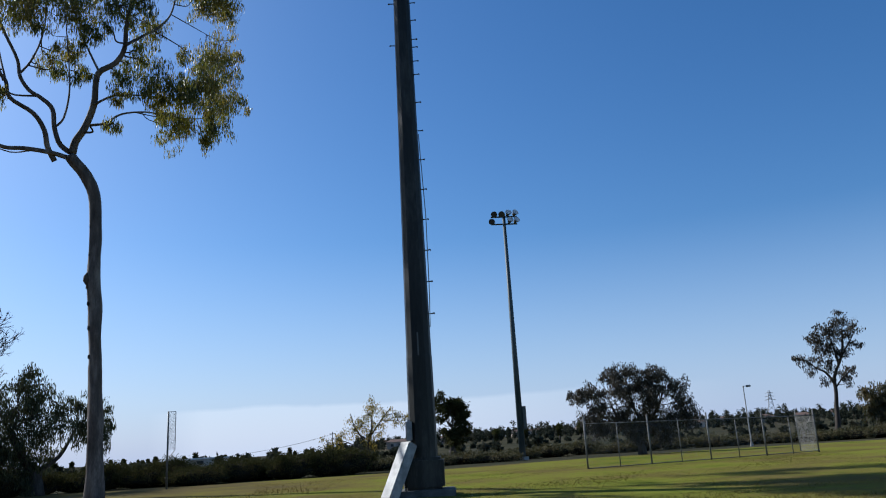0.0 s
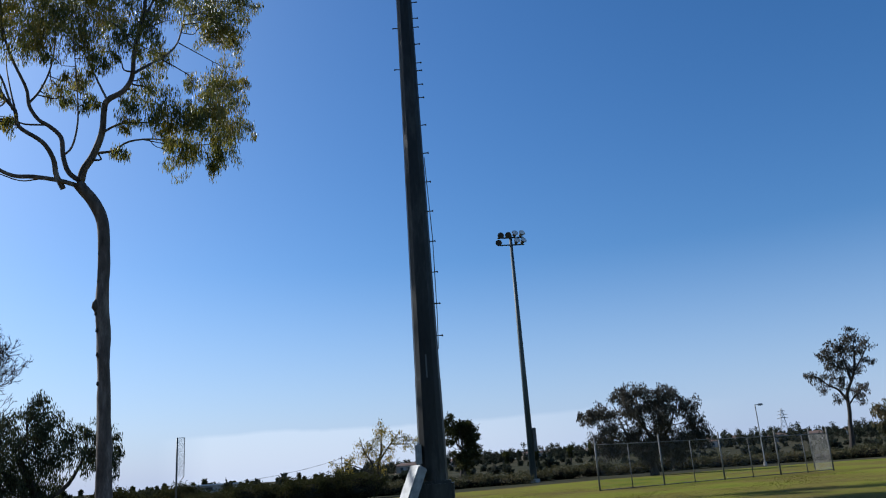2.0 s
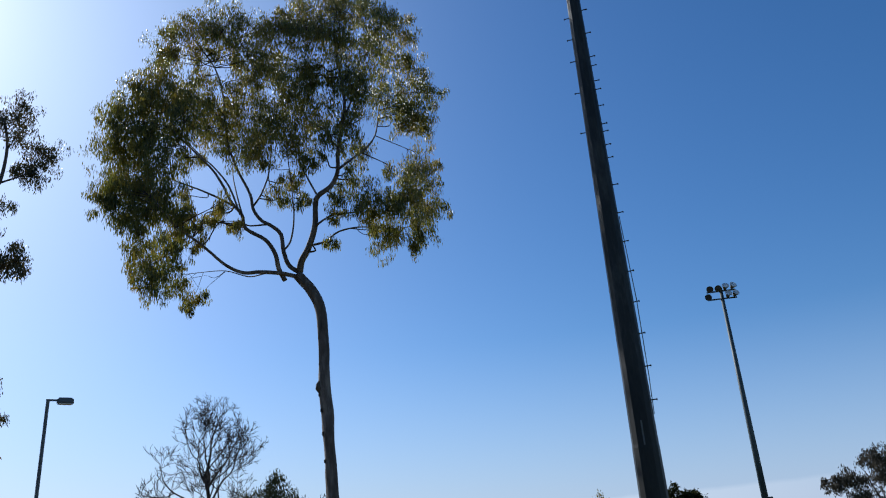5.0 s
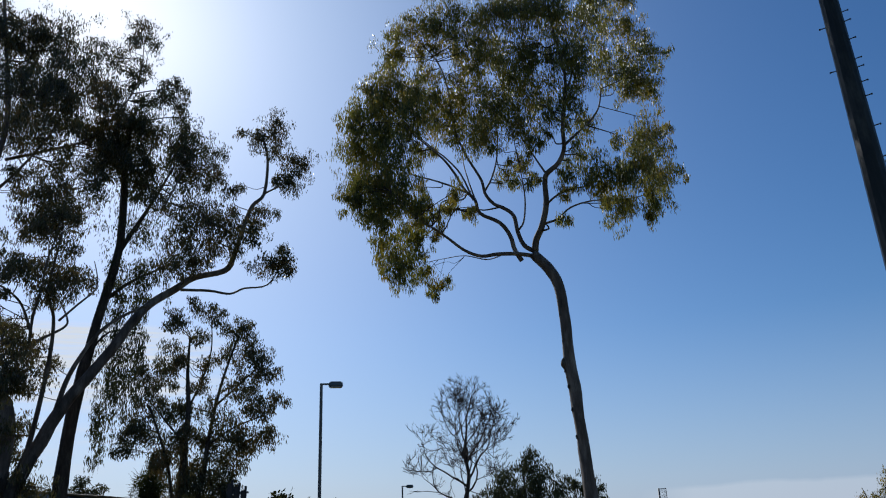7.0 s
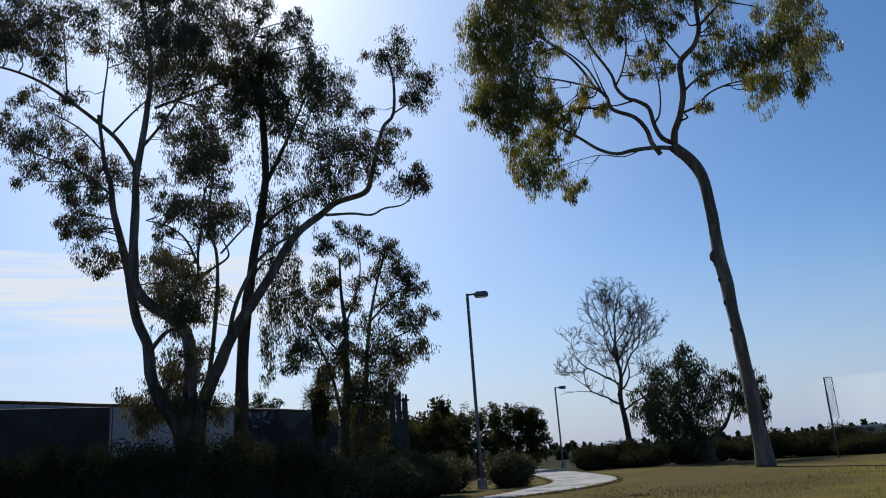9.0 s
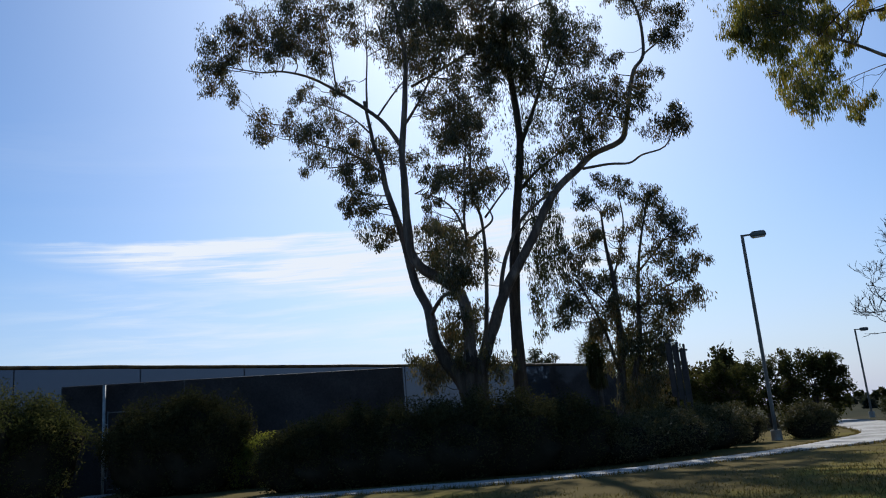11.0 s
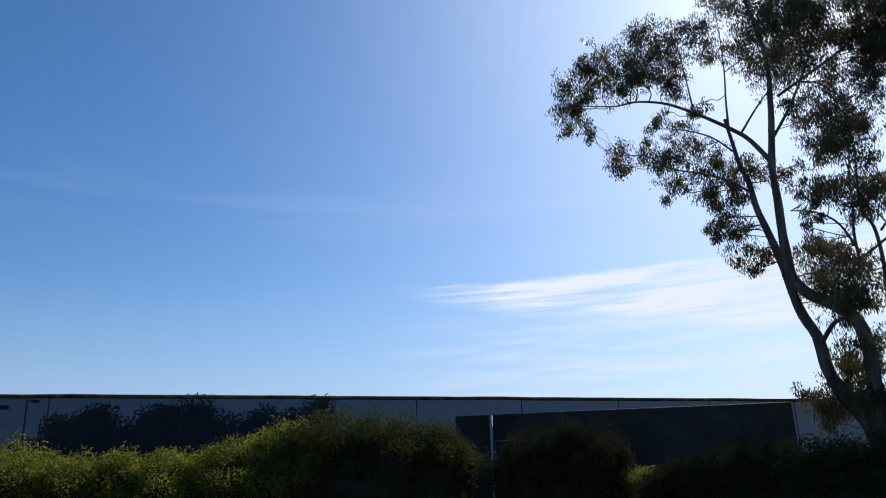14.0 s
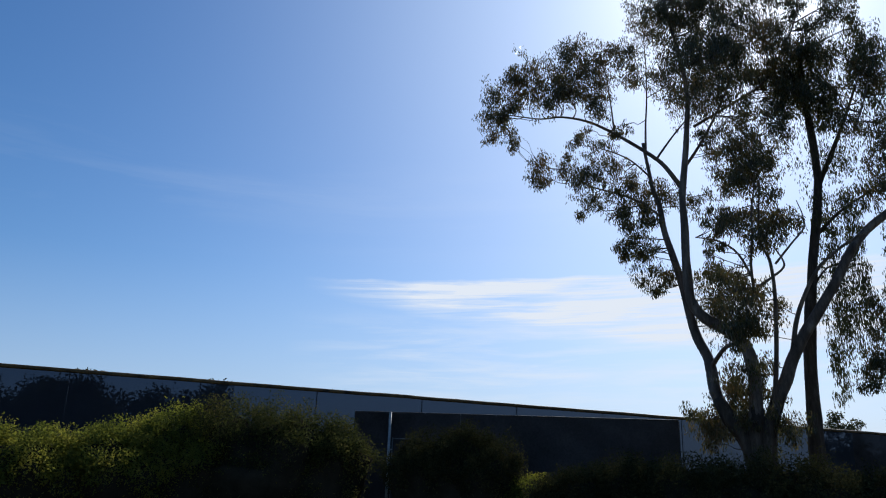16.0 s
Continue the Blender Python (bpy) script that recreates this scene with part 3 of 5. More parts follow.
# ---- floodlight pole far across the field ----
def build_floodlight():
    top = thing("floodlight_pole", (5.05, 59.3, 0), "slender grey-green floodlight pole with two rows of round lamps", "floodlight", rz=5)
    H = 18.95
    part("pole", tube([(0, 0, 0), (0, 0, 9), (0, 0, H)], [0.26, 0.19, 0.12], 12), "pole_green", top, smooth=True)
    part("footing", tube([(0, 0, 0), (0, 0, 0.25)], [0.45, 0.45], 16), "concrete", top, "round concrete footing")
    part("cabinet", box(0.26, 0.3, 1.7, 0.36, 0, 2.2, 0.03), "lamp_paint", top, "grey switch cabinet")
    for z in (1.0, 3.5):
        part("bracket", box(0.3, 0.08, 0.08, 0.2, 0, z, 0.01), "lamp_paint", top)
    for z, xs in ((H - 0.02, (-0.75, -0.2, 0.32, 0.85)), (H - 0.62, (-0.95, 0.42, 0.92))):
        part("crossarm", box(2.1, 0.1, 0.1, 0, 0, z - 0.26, 0.015), "pole_green", top)
        for x in xs:
            tilt = Matrix.Translation((x, -0.18, z)) @ Matrix.Rotation(radians(62 if x > 0 else 118), 4, "X") @ Matrix.Rotation(radians(25 * x), 4, "Y")
            head = tube([(0, 0, -0.22), (0, 0, -0.16), (0, 0, 0.02), (0, 0, 0.16), (0, 0, 0.2)], [0.09, 0.13, 0.17, 0.25, 0.26], 16)
            lamp = part("lamp", moved(head, tilt), "lamp_paint", top, smooth=False)
            # Glint put into colour: right-hand lamps get pale glass, the others dark.
            part("lens", moved(tube([(0, 0, 0.2), (0, 0, 0.215)], [0.24, 0.24], 16), tilt), "lens" if x > 0.3 else "glass", lamp, "round lamp glass")
            part("yoke", tube([(x, 0, z - 0.2), (x, -0.18, z - 0.02)], [0.03, 0.03], 6), "lamp_paint", top)


build_floodlight()


# ---- chain-link fence in the field ----
def link_wires(width, height, pitch=0.085, r=0.0038):
    """Woven wire: two sets of slanting wires, cut to the panel."""
    vs, fs = [], []
    for sgn in (1, -1):
        k = -height
        while k < width:
            x0, z0 = max(k, 0), max(-k, 0)
            x1, z1 = min(k + height, width), min(width - k, height)
            if x1 - x0 > 0.02:
                a, b = (x0, z0), (x1, z1)
                if sgn < 0:
                    a, b = (width - x0, z0), (width - x1, z1)
                o = len(vs)
                vs += [(a[0] - r, 0, a[1]), (a[0] + r, 0.004, a[1]), (b[0] + r, 0.004, b[1]), (b[0] - r, 0, b[1])]
                fs.append((o, o + 1, o + 2, o + 3))
            k += pitch
    return vs, fs


def build_chain_fence():
    a, b, c = Vector((5.7, 34.6, 0)), Vector((18.0, 39.8, 0)), Vector((18.15, 42.2, 0))
    root = thing("chain_link_fence", a, "galvanised chain-link backstop fence on tall steel posts", "fence")
    bays = 8
    d = (b - a) / bays
    for i in range(bays + 1):
        tall = i % 2 == 0
        h = 2.22 - 0.02 * i if tall else 1.97 - 0.02 * i
        p = d * i
        part("post", tube([p, p + Vector((0, 0, h))], [0.038 if tall else 0.022] * 2, 10), "fence_steel", root, smooth=True)
        if tall:
            part("post_cap", tube([p + Vector((0, 0, h)), p + Vector((0, 0, h + 0.05))], [0.042, 0.02], 10), "fence_steel", root)
    for z in (1.95, 0.08):
        part("rail", tube([Vector((0, 0, z)), d * bays + Vector((0, 0, z - 0.16 if z > 1 else z))], [0.018, 0.018], 8), "fence_steel", root, smooth=True)
    ang = math.atan2(d.y, d.x)
    part("chain_link", moved(link_wires((b - a).length, 1.85), Matrix.Translation((0, 0, 0.06)) @ Matrix.Rotation(ang, 4, "Z")), "fence_steel", root)
    e = c - b
    part("post", tube([c - a, c - a + Vector((0, 0, 2.15))], [0.034, 0.034], 10), "fence_steel", root, smooth=True)
    part("rail", tube([b - a + Vector((0, 0, 1.8)), c - a + Vector((0, 0, 1.8))], [0.018, 0.018], 8), "fence_steel", root, smooth=True)
    part("chain_link", moved(link_wires(e.length, 1.75), Matrix.Translation(b - a + Vector((0, 0, 0.06))) @ Matrix.Rotation(math.atan2(e.y, e.x), 4, "Z")), "fence_steel", root)


build_chain_fence()


# ---- foul pole with its mesh wing ----
def build_foul_pole():
    top = thing("foul_pole", (-14.6, 40.7, 0), "slim grey foul pole with a narrow mesh wing", "foul pole", rz=20)
    part("pole", tube([(0, 0, 0), (0, 0, 3.9)], [0.05, 0.045], 10), "lamp_paint", top, smooth=True)
    outline = [(0.05, 3.88), (0.36, 3.88), (0.36, 1.95), (0.08, 1.6)]
    for (x0, z0), (x1, z1) in zip(outline, outline[1:]):
        part("wing_frame", tube([(x0, 0, z0), (x1, 0, z1)], [0.018, 0.018], 6), "galvanised", top)
    part("wing_mesh", moved(link_wires(0.3, 1.9, 0.07, 0.005), Matrix.Translation((0.05, 0, 1.95))), "galvanised", top)


build_foul_pole()


# ---- lamps along the path ----
def street_lamp(az, dist, height, head_dir, label, k=1.0, side=1, mat="lamp_paint"):
    top = thing("street_lamp", polar(az, dist), label, "lamp", "path lamps", rz=az)
    part("base", tube([(0, 0, 0), (0, 0, 0.5 * k)], [0.24 * k, 0.22 * k], 16), "concrete", top, "round concrete base")
    part("pole", tube([(0, 0, 0.3 * k), (0, 0, height)], [0.085 * k, 0.07 * k], 8), mat, top)
    m = Matrix.Translation((0, 0, height - 0.08 * k)) @ Matrix.Rotation(head_dir, 4, "Z")
    part("arm", moved(box(0.4 * k, 0.09 * k, 0.08 * k, side * 0.2 * k, 0, 0, 0.01), m), mat, top)
    bm = bmesh.new()
    bmesh.ops.create_cube(bm, size=1.0, matrix=Matrix.Translation((side * 0.68 * k, 0, 0.02)) @ Matrix.Diagonal((0.7 * k, 0.42 * k, 0.26 * k, 1)))
    for v in bm.verts:
        if v.co.z > 0.02:
            v.co.y *= 0.72
            v.co.x = side * 0.68 * k + (v.co.x - side * 0.68 * k) * 0.88
    bmesh.ops.bevel(bm, geom=bm.edges[:], offset=0.05 * k, segments=2, affect="EDGES")
    bm.verts.index_update()
    geo = [v.co.copy() for v in bm.verts], [tuple(v.index for v in f.verts) for f in bm.faces]
    bm.free()
    head = part("lamp_head", moved(geo, m), mat, top)
    part("lens", moved(box(0.5 * k, 0.3 * k, 0.015, side * 0.68 * k, 0, -0.13 * k), m), "lens", head, "flat pale lamp glass")
    return top


street_lamp(43.3, 32.7, 8.08, 0.0, "tall dark shoebox lamp on a square pole beside the footpath", 0.88)
street_lamp(37.5, 60, 5.9, 0.0, "far dark shoebox lamp beside the footpath", 0.8, 1)
street_lamp(-20.33, 64.7, 4.5, 0.0, "slim pale lamp at the far edge of the field", 0.55, 1, "galvanised")

street_lamp(122.2, 80, 9.1, 0.0, "dark lamp standing behind the ball-field windscreen", 1.3, 1)
street_lamp(120.3, 80, 9.7, 0.0, "dark lamp standing behind the ball-field windscreen", 1.0, 1)
street_lamp(119.4, 90, 8.9, 0.0, "dark lamp standing behind the ball-field windscreen", 1.0, 1)


# ---- windscreen fences ----
def build_screens():
    nrm = radians(108)
    out, along = Vector((-math.sin(nrm), math.cos(nrm), 0)), Vector((math.cos(nrm), math.sin(nrm), 0))
    H, dist = 5.95, 41.0
    root = thing("windscreen_fence", out * dist, "tall ball-field fence hung with see-through blue-black windscreen", "fence", rz=108)
    x0, x1 = -26.0, 58.0
    n = 28
    for i in range(0, n + 1, 2):
        x = x0 + (x1 - x0) * i / n
        part("post", tube([(x, 0.06, 0), (x, 0.06, H)], [0.03, 0.03], 8), "lamp_paint", root, smooth=True)
    for i in range(n):
        a, b = x0 + (x1 - x0) * i / n, x0 + (x1 - x0) * (i + 1) / n
        vs, fs = [], []
        for j in range(5):
            for k in range(7):
                x, z = a + (b - a) * j / 4, 0.05 + (H - 0.12) * k / 6
                vs.append((x, -0.03 + 0.03 * noise.noise((x * 0.8, z * 0.6, 1)), z))
        for j in range(4):
            for k in range(6):
                q = j * 7 + k
                fs.append((q, q + 7, q + 8, q + 1))
        part("screen_panel", (vs, fs), "screen_open" if a < 47 else "screen_dense", root, smooth=True)
    cap = [(x0 + (x1 - x0) * i / 80, 0, H + 0.04 * noise.noise((i * 0.35, 0, 5))) for i in range(81)]
    part("top_rail", tube(cap, [0.10] * 81, 8), "rail_cap", root, "padded dark top rail with a worn yellow underside", smooth=True)
    # lower, denser screen in front of it
    a, b, c = polar(91.5, 34.2), polar(68.6, 34.5), polar(70.2, 47)
    H2 = 4.25
    fence = thing("dense_fence", a, "black canvas-covered fence with a pale steel gate post", "fence")
    for p, q, m in ((a, b, 9), (b, c, 5)):
        for i in range(m + 1):
            s = p.lerp(q, i / m) - a
            part("post", tube([s, s + Vector((0, 0, H2))], [0.04, 0.04], 8), "lamp_paint", fence, smooth=True)
        for i in range(m):
            s, e = p.lerp(q, i / m) - a, p.lerp(q, (i + 1) / m) - a
            nv = (e - s).cross(Vector((0, 0, 1))).normalized()
            vs, fs = [], []
            for j in range(7):
                for k in range(7):
                    z = 0.05 + (H2 - 0.08) * k / 6
                    base = s.lerp(e, j / 6)
                    vs.append(base + nv * (0.05 + 0.05 * noise.noise((base.x * 0.7, base.y * 0.7, z * 0.6))) + Vector((0, 0, z)))
            for j in range(6):
                for k in range(6):
                    t = j * 7 + k
                    fs.append((t, t + 7, t + 8, t + 1))
            part("canvas_panel", (vs, fs), "screen_dense", fence, smooth=True)
        part("top_rail", tube([p - a + Vector((0, 0, H2)), q - a + Vector((0, 0, H2))], [0.035, 0.035], 8), "board", fence, smooth=True)
    g = polar(88.95, 33.6) - a
    part("gate_post", tube([g, g + Vector((0, 0, H2 - 0.02))], [0.06, 0.06], 12), "galvanised", fence, "pale galvanised gate post", smooth=True)
    lift = Vector((0, 0, 1))
    aside = (b - a).normalized()
    leaf = [g + aside * 0.14, g + aside * 1.05]
    for q in leaf:
        part("gate_stile", tube([q + lift * 0.2, q + lift * 3.2], [0.022, 0.022], 8), "fence_steel", fence, smooth=True)
    for z in (0.25, 1.65, 3.15):
        part("gate_rail", tube([leaf[0] + lift * z, leaf[1] + lift * z], [0.02, 0.02], 8), "fence_steel", fence, smooth=True)
    for z in (0.7, 2.7):
        part("hinge", tube([g + lift * z, leaf[0] + lift * z], [0.03, 0.03], 8), "galvanised", fence)
    part("latch", box(0.16, 0.1, 0.12, *(leaf[0] * 0.5 + g * 0.5 + lift * 1.6), 0.01), "board", fence, "dark gate latch")


build_screens()

# ---- trees near the camera ----
GUM_A = [(-7.0, 12.8, 0.29), (-6.9, 13.2, 0.5), (-6.4, 12.6, 0.47), (-6.2, 13.0, 0.36), (-5.7, 12.2, 0.23), (-5.3, 11.8, 0.27), (-5.1, 11.2, 0.18), (-4.7, 11.6, 0.18), (-8.6, 16.0, 0.45), (-7.8, 15.5, 0.5), (-7.2, 15.0, 0.38), (-7.1, 16.2, 0.59), (-6.4, 14.2, 0.45), (-6.4, 16.2, 0.45), (-6.1, 15.3, 0.5), (-5.8, 14.0, 0.32), (-5.6, 15.5, 0.32), (-5.4, 14.7, 0.36), (-4.9, 14.9, 0.27), (-4.9, 14.0, 0.18), (-4.2, 15.3, 0.25), (-4.1, 15.8, 0.25), (-3.4, 14.7, 0.18), (-1.8, 16.3, 0.29), (-1.5, 15.9, 0.2), (-0.8, 16.0, 0.2), (0.5, 14.0, 0.2), (0.6, 15.4, 0.23)]
GUM_B = [(0.8, 16.0, 0.27), (1.7, 15.8, 0.38), (2.0, 16.3, 0.34), (2.1, 15.1, 0.34), (2.6, 14.0, 0.41), (2.9, 14.6, 0.41), (3.0, 15.7, 0.36), (3.9, 13.9, 0.29), (3.9, 16.3, 0.59), (4.0, 14.6, 0.54), (4.2, 15.4, 0.63), (4.6, 15.7, 0.5), (-8.5, 18.3, 0.59), (-8.4, 16.5, 0.61), (-8.2, 19.4, 0.63), (-7.7, 16.5, 0.59), (-7.6, 18.1, 0.63), (-7.3, 19.2, 0.59), (-6.9, 17.3, 0.5), (-6.5, 18.4, 0.59), (-5.6, 18.0, 0.41), (-4.7, 19.2, 0.59), (-3.9, 18.4, 0.45), (-3.2, 19.1, 0.72), (-2.7, 18.4, 0.59), (-1.1, 16.8, 0.34), (-1.1, 18.8, 0.68), (-0.5, 17.9, 0.36)]
GUM_C = [(0.4, 19.1, 0.45), (1.4, 16.8, 0.36), (1.8, 18.2, 0.45), (3.7, 17.1, 0.45), (4.3, 17.7, 0.52), (4.5, 17.1, 0.54), (4.5, 19.5, 0.45), (-8.5, 20.3, 0.54), (-7.9, 20.9, 0.54), (-7.2, 21.7, 0.63), (-6.6, 20.0, 0.72), (-6.5, 21.5, 0.59), (-5.7, 19.8, 0.72), (-5.7, 21.0, 0.72), (-5.0, 20.3, 0.63), (-3.8, 20.1, 0.72), (-3.6, 21.2, 0.59), (-2.8, 22.2, 0.72), (-2.6, 20.4, 0.81), (-1.9, 19.8, 0.81), (-0.9, 21.1, 0.81), (-0.6, 22.3, 0.72), (-0.4, 20.1, 0.72), (0.6, 21.6, 0.72), (1.4, 22.3, 0.59), (1.4, 19.6, 0.59), (1.7, 21.1, 0.63), (2.7, 21.8, 0.54)]
GUM_D = [(3.1, 20.9, 0.59), (3.6, 20.0, 0.45), (3.9, 21.3, 0.63), (4.4, 20.3, 0.5), (4.4, 22.4, 0.59), (4.9, 21.4, 0.41), (-6.9, 23.1, 0.32), (-6.6, 23.8, 0.54), (-5.7, 24.3, 0.63), (-5.4, 23.0, 0.5), (-4.8, 24.8, 0.63), (-4.2, 23.9, 0.63), (-3.7, 25.0, 0.72), (-3.1, 23.8, 0.63), (-2.4, 23.1, 0.63), (-2.2, 24.5, 0.41), (-1.6, 22.5, 0.63), (-1.4, 24.7, 0.63), (-0.1, 24.5, 0.79), (2.2, 23.5, 0.72), (2.7, 24.9, 0.74), (3.3, 23.5, 0.63), (3.4, 25.4, 0.54), (4.0, 24.6, 0.41), (-0.6, 25.6, 0.9), (0.7, 25.8, 1.01), (2.0, 26.1, 0.68)]
GUM_TRUNK = [(0.46, 0.0), (0.40, 2.0), (0.32, 3.8), (0.24, 5.5), (0.18, 6.7), (0.05, 7.9), (0.08, 8.8), (0.06, 9.85), (-0.06, 11.1), (-0.40, 11.85), (-0.76, 12.3), (-0.96, 12.55)]
tree("gum_tree", "slender gum tree with bare pale trunk and airy olive crown", 25, 37,
     (0.235, 0.19, GUM_TRUNK),
     [(0.150, 0.045, [(-0.89, 12.66), (-0.8, 13.15), (-0.54, 13.7), (-0.26, 14.71), (-0.23, 15.63), (-0.11, 16.1), (0.42, 16.56), (0.72, 17.24), (0.76, 18.21), (0.91, 19.35), (1.11, 20.82), (0.89, 22.63), (0.67, 24.51)]),
      (0.100, 0.030, [(-0.82, 12.61), (-1.3, 12.96), (-1.53, 13.58), (-1.65, 14.34), (-2.04, 14.73), (-2.46, 14.99), (-2.79, 15.5), (-2.92, 16.16), (-3.36, 17.09), (-3.6, 17.63), (-4.0, 19.0), (-4.19, 20.99), (-4.61, 22.46), (-5.39, 23.65)]),
      (0.105, 0.030, [(-1.45, 12.3), (-1.72, 12.84), (-1.86, 13.46), (-2.26, 14.09), (-3.06, 14.61), (-3.24, 15.25), (-3.66, 15.77), (-4.03, 16.55), (-4.52, 17.35), (-5.25, 18.16), (-6.36, 19.38)]),
      (0.092, 0.025, [(-1.0, 12.47), (-1.63, 12.62), (-2.46, 12.69), (-3.12, 12.67), (-3.8, 13.0), (-4.48, 13.62), (-5.05, 14.12), (-5.51, 14.45), (-6.1, 15.01), (-6.83, 16.03)]),
      (0.028, 0.012, [(-2.23, 12.63), (-2.9, 12.5), (-3.79, 12.76), (-4.66, 12.72), (-5.74, 12.6)]),
      (0.045, 0.016, [(-1.57, 13.58), (-1.26, 14.01), (-1.12, 14.98), (-1.17, 16.02), (-1.32, 17.37), (-1.49, 18.75)]),
      (0.050, 0.018, [(-0.52, 13.8), (0.15, 13.99), (0.74, 14.45), (1.69, 14.65), (2.87, 14.56), (4.04, 14.68)]),
      (0.050, 0.018, [(-0.29, 14.66), (0.28, 15.1), (0.87, 15.28), (1.95, 15.35), (3.4, 15.43)]),
      (0.045, 0.016, [(-0.13, 16.1), (-0.46, 16.77), (-0.84, 17.64), (-1.01, 18.76), (-1.13, 20.18)]),
      (0.060, 0.018, [(0.75, 17.38), (1.42, 17.94), (2.05, 18.51), (2.45, 19.23), (2.69, 20.85), (2.99, 23.32)]),
      (0.022, 0.010, [(2.39, 19.08), (3.3, 18.66), (4.29, 18.25), (5.01, 18.4)]),
      (0.048, 0.018, [(-2.83, 15.56), (-2.48, 16.16), (-2.19, 17.09), (-2.09, 18.19), (-2.15, 19.59)]),
      (0.048, 0.018, [(-3.61, 15.66), (-4.24, 16.03), (-5.05, 16.42), (-5.98, 16.81), (-6.91, 17.34)]),
      (0.042, 0.016, [(-3.31, 15.25), (-3.8, 16.55), (-4.41, 17.4), (-4.89, 17.89), (-5.62, 18.7), (-6.63, 20.08)]),
      (0.038, 0.014, [(-3.19, 15.12), (-3.5, 16.29), (-3.67, 17.36), (-3.51, 18.45)]),
      (0.050, 0.016, [(0.96, 19.64), (1.63, 21.43), (2.34, 23.3), (2.66, 24.91)]),
      (0.030, 0.012, [(-5.05, 14.12), (-5.63, 13.76), (-6.22, 13.4), (-6.73, 13.04)])],
     GUM_A + GUM_B + GUM_C + GUM_D, "gum_leaf", "gum_bark", 11, (0.22, 0.040), 46, 36, 6.0, 0.88, satellites=0.55, lush=1.43, grow=37 / 30, hang=1.25, stout=1.5, knots=((-0.17, 8.0, 0.15), (-0.15, 7.6, 0.09), (-0.15, 9.9, 0.06), (-0.18, 6.0, 0.07), (-0.17, 6.9, 0.07), (-0.16, 8.9, 0.05), (0.12, 8.9, 0.05), (-0.17, 5.2, 0.06)))

BIG_A = [(-1.7, 3.4, 0.32), (-1.4, 3.7, 0.41), (-0.9, 4.1, 0.36), (-0.5, 3.7, 0.45), (0.0, 3.4, 0.41), (0.1, 4.4, 0.3), (0.5, 3.6, 0.28), (-1.1, 7.0, 0.36), (-0.8, 4.6, 0.36), (-0.7, 6.6, 0.3), (-0.5, 5.2, 0.41), (-0.4, 7.1, 0.55), (-0.3, 6.6, 0.24), (0.1, 5.5, 0.24), (0.1, 7.5, 0.32), (-4.2, 9.7, 0.18), (-3.9, 10.0, 0.39), (-3.6, 9.4, 0.3), (-3.0, 8.6, 0.34), (-2.6, 8.5, 0.22), (-1.4, 8.5, 0.24), (-1.3, 9.6, 0.18), (-1.2, 7.6, 0.51), (-1.0, 10.3, 0.18), (-0.7, 8.4, 0.28), (-0.6, 7.8, 0.55)]
BIG_B = [(-0.3, 10.2, 0.32), (0.1, 10.4, 0.45), (0.3, 9.7, 0.28), (0.7, 10.1, 0.41), (-7.4, 12.7, 0.2), (-7.3, 13.1, 0.32), (-6.3, 13.0, 0.34), (-5.7, 12.4, 0.41), (-5.3, 11.6, 0.34), (-5.0, 12.6, 0.34), (-4.5, 13.0, 0.32), (-4.4, 11.8, 0.36), (-4.3, 10.9, 0.28), (-3.9, 12.4, 0.36), (-3.5, 11.4, 0.41), (-3.4, 10.7, 0.32), (-2.7, 11.5, 0.51), (-1.6, 11.1, 0.24), (-1.1, 13.4, 0.28), (-0.8, 12.0, 0.24), (-0.7, 10.5, 0.22), (-0.4, 13.1, 0.3), (0.1, 12.5, 0.41), (0.3, 13.4, 0.55), (0.3, 11.8, 0.41), (0.6, 12.6, 0.55), (1.1, 10.5, 0.18), (4.2, 11.2, 0.28), (4.3, 12.3, 0.32), (4.7, 13.1, 0.36)]
BIG_C = [(4.8, 11.5, 0.32), (5.3, 12.0, 0.41), (5.3, 12.9, 0.53), (6.0, 12.8, 0.41), (6.2, 12.1, 0.3), (6.8, 13.1, 0.34), (7.5, 11.6, 0.34), (8.0, 11.9, 0.26), (8.1, 11.4, 0.2), (-9.4, 15.7, 0.3), (-9.1, 14.9, 0.22), (-8.7, 15.4, 0.34), (-8.4, 14.5, 0.2), (-8.0, 16.1, 0.32), (-7.0, 16.0, 0.41), (-6.0, 16.3, 0.53), (-5.7, 14.2, 0.24), (-4.9, 16.3, 0.41), (-4.9, 13.8, 0.32), (-4.9, 15.3, 0.3), (-4.1, 14.5, 0.22), (-2.7, 16.3, 0.3), (-2.1, 15.7, 0.53), (-1.5, 14.9, 0.53), (-1.0, 15.9, 0.73), (-0.5, 15.1, 0.45), (0.0, 14.1, 0.49), (-0.0, 15.9, 0.34), (0.8, 15.5, 0.32), (1.1, 15.7, 0.3)]
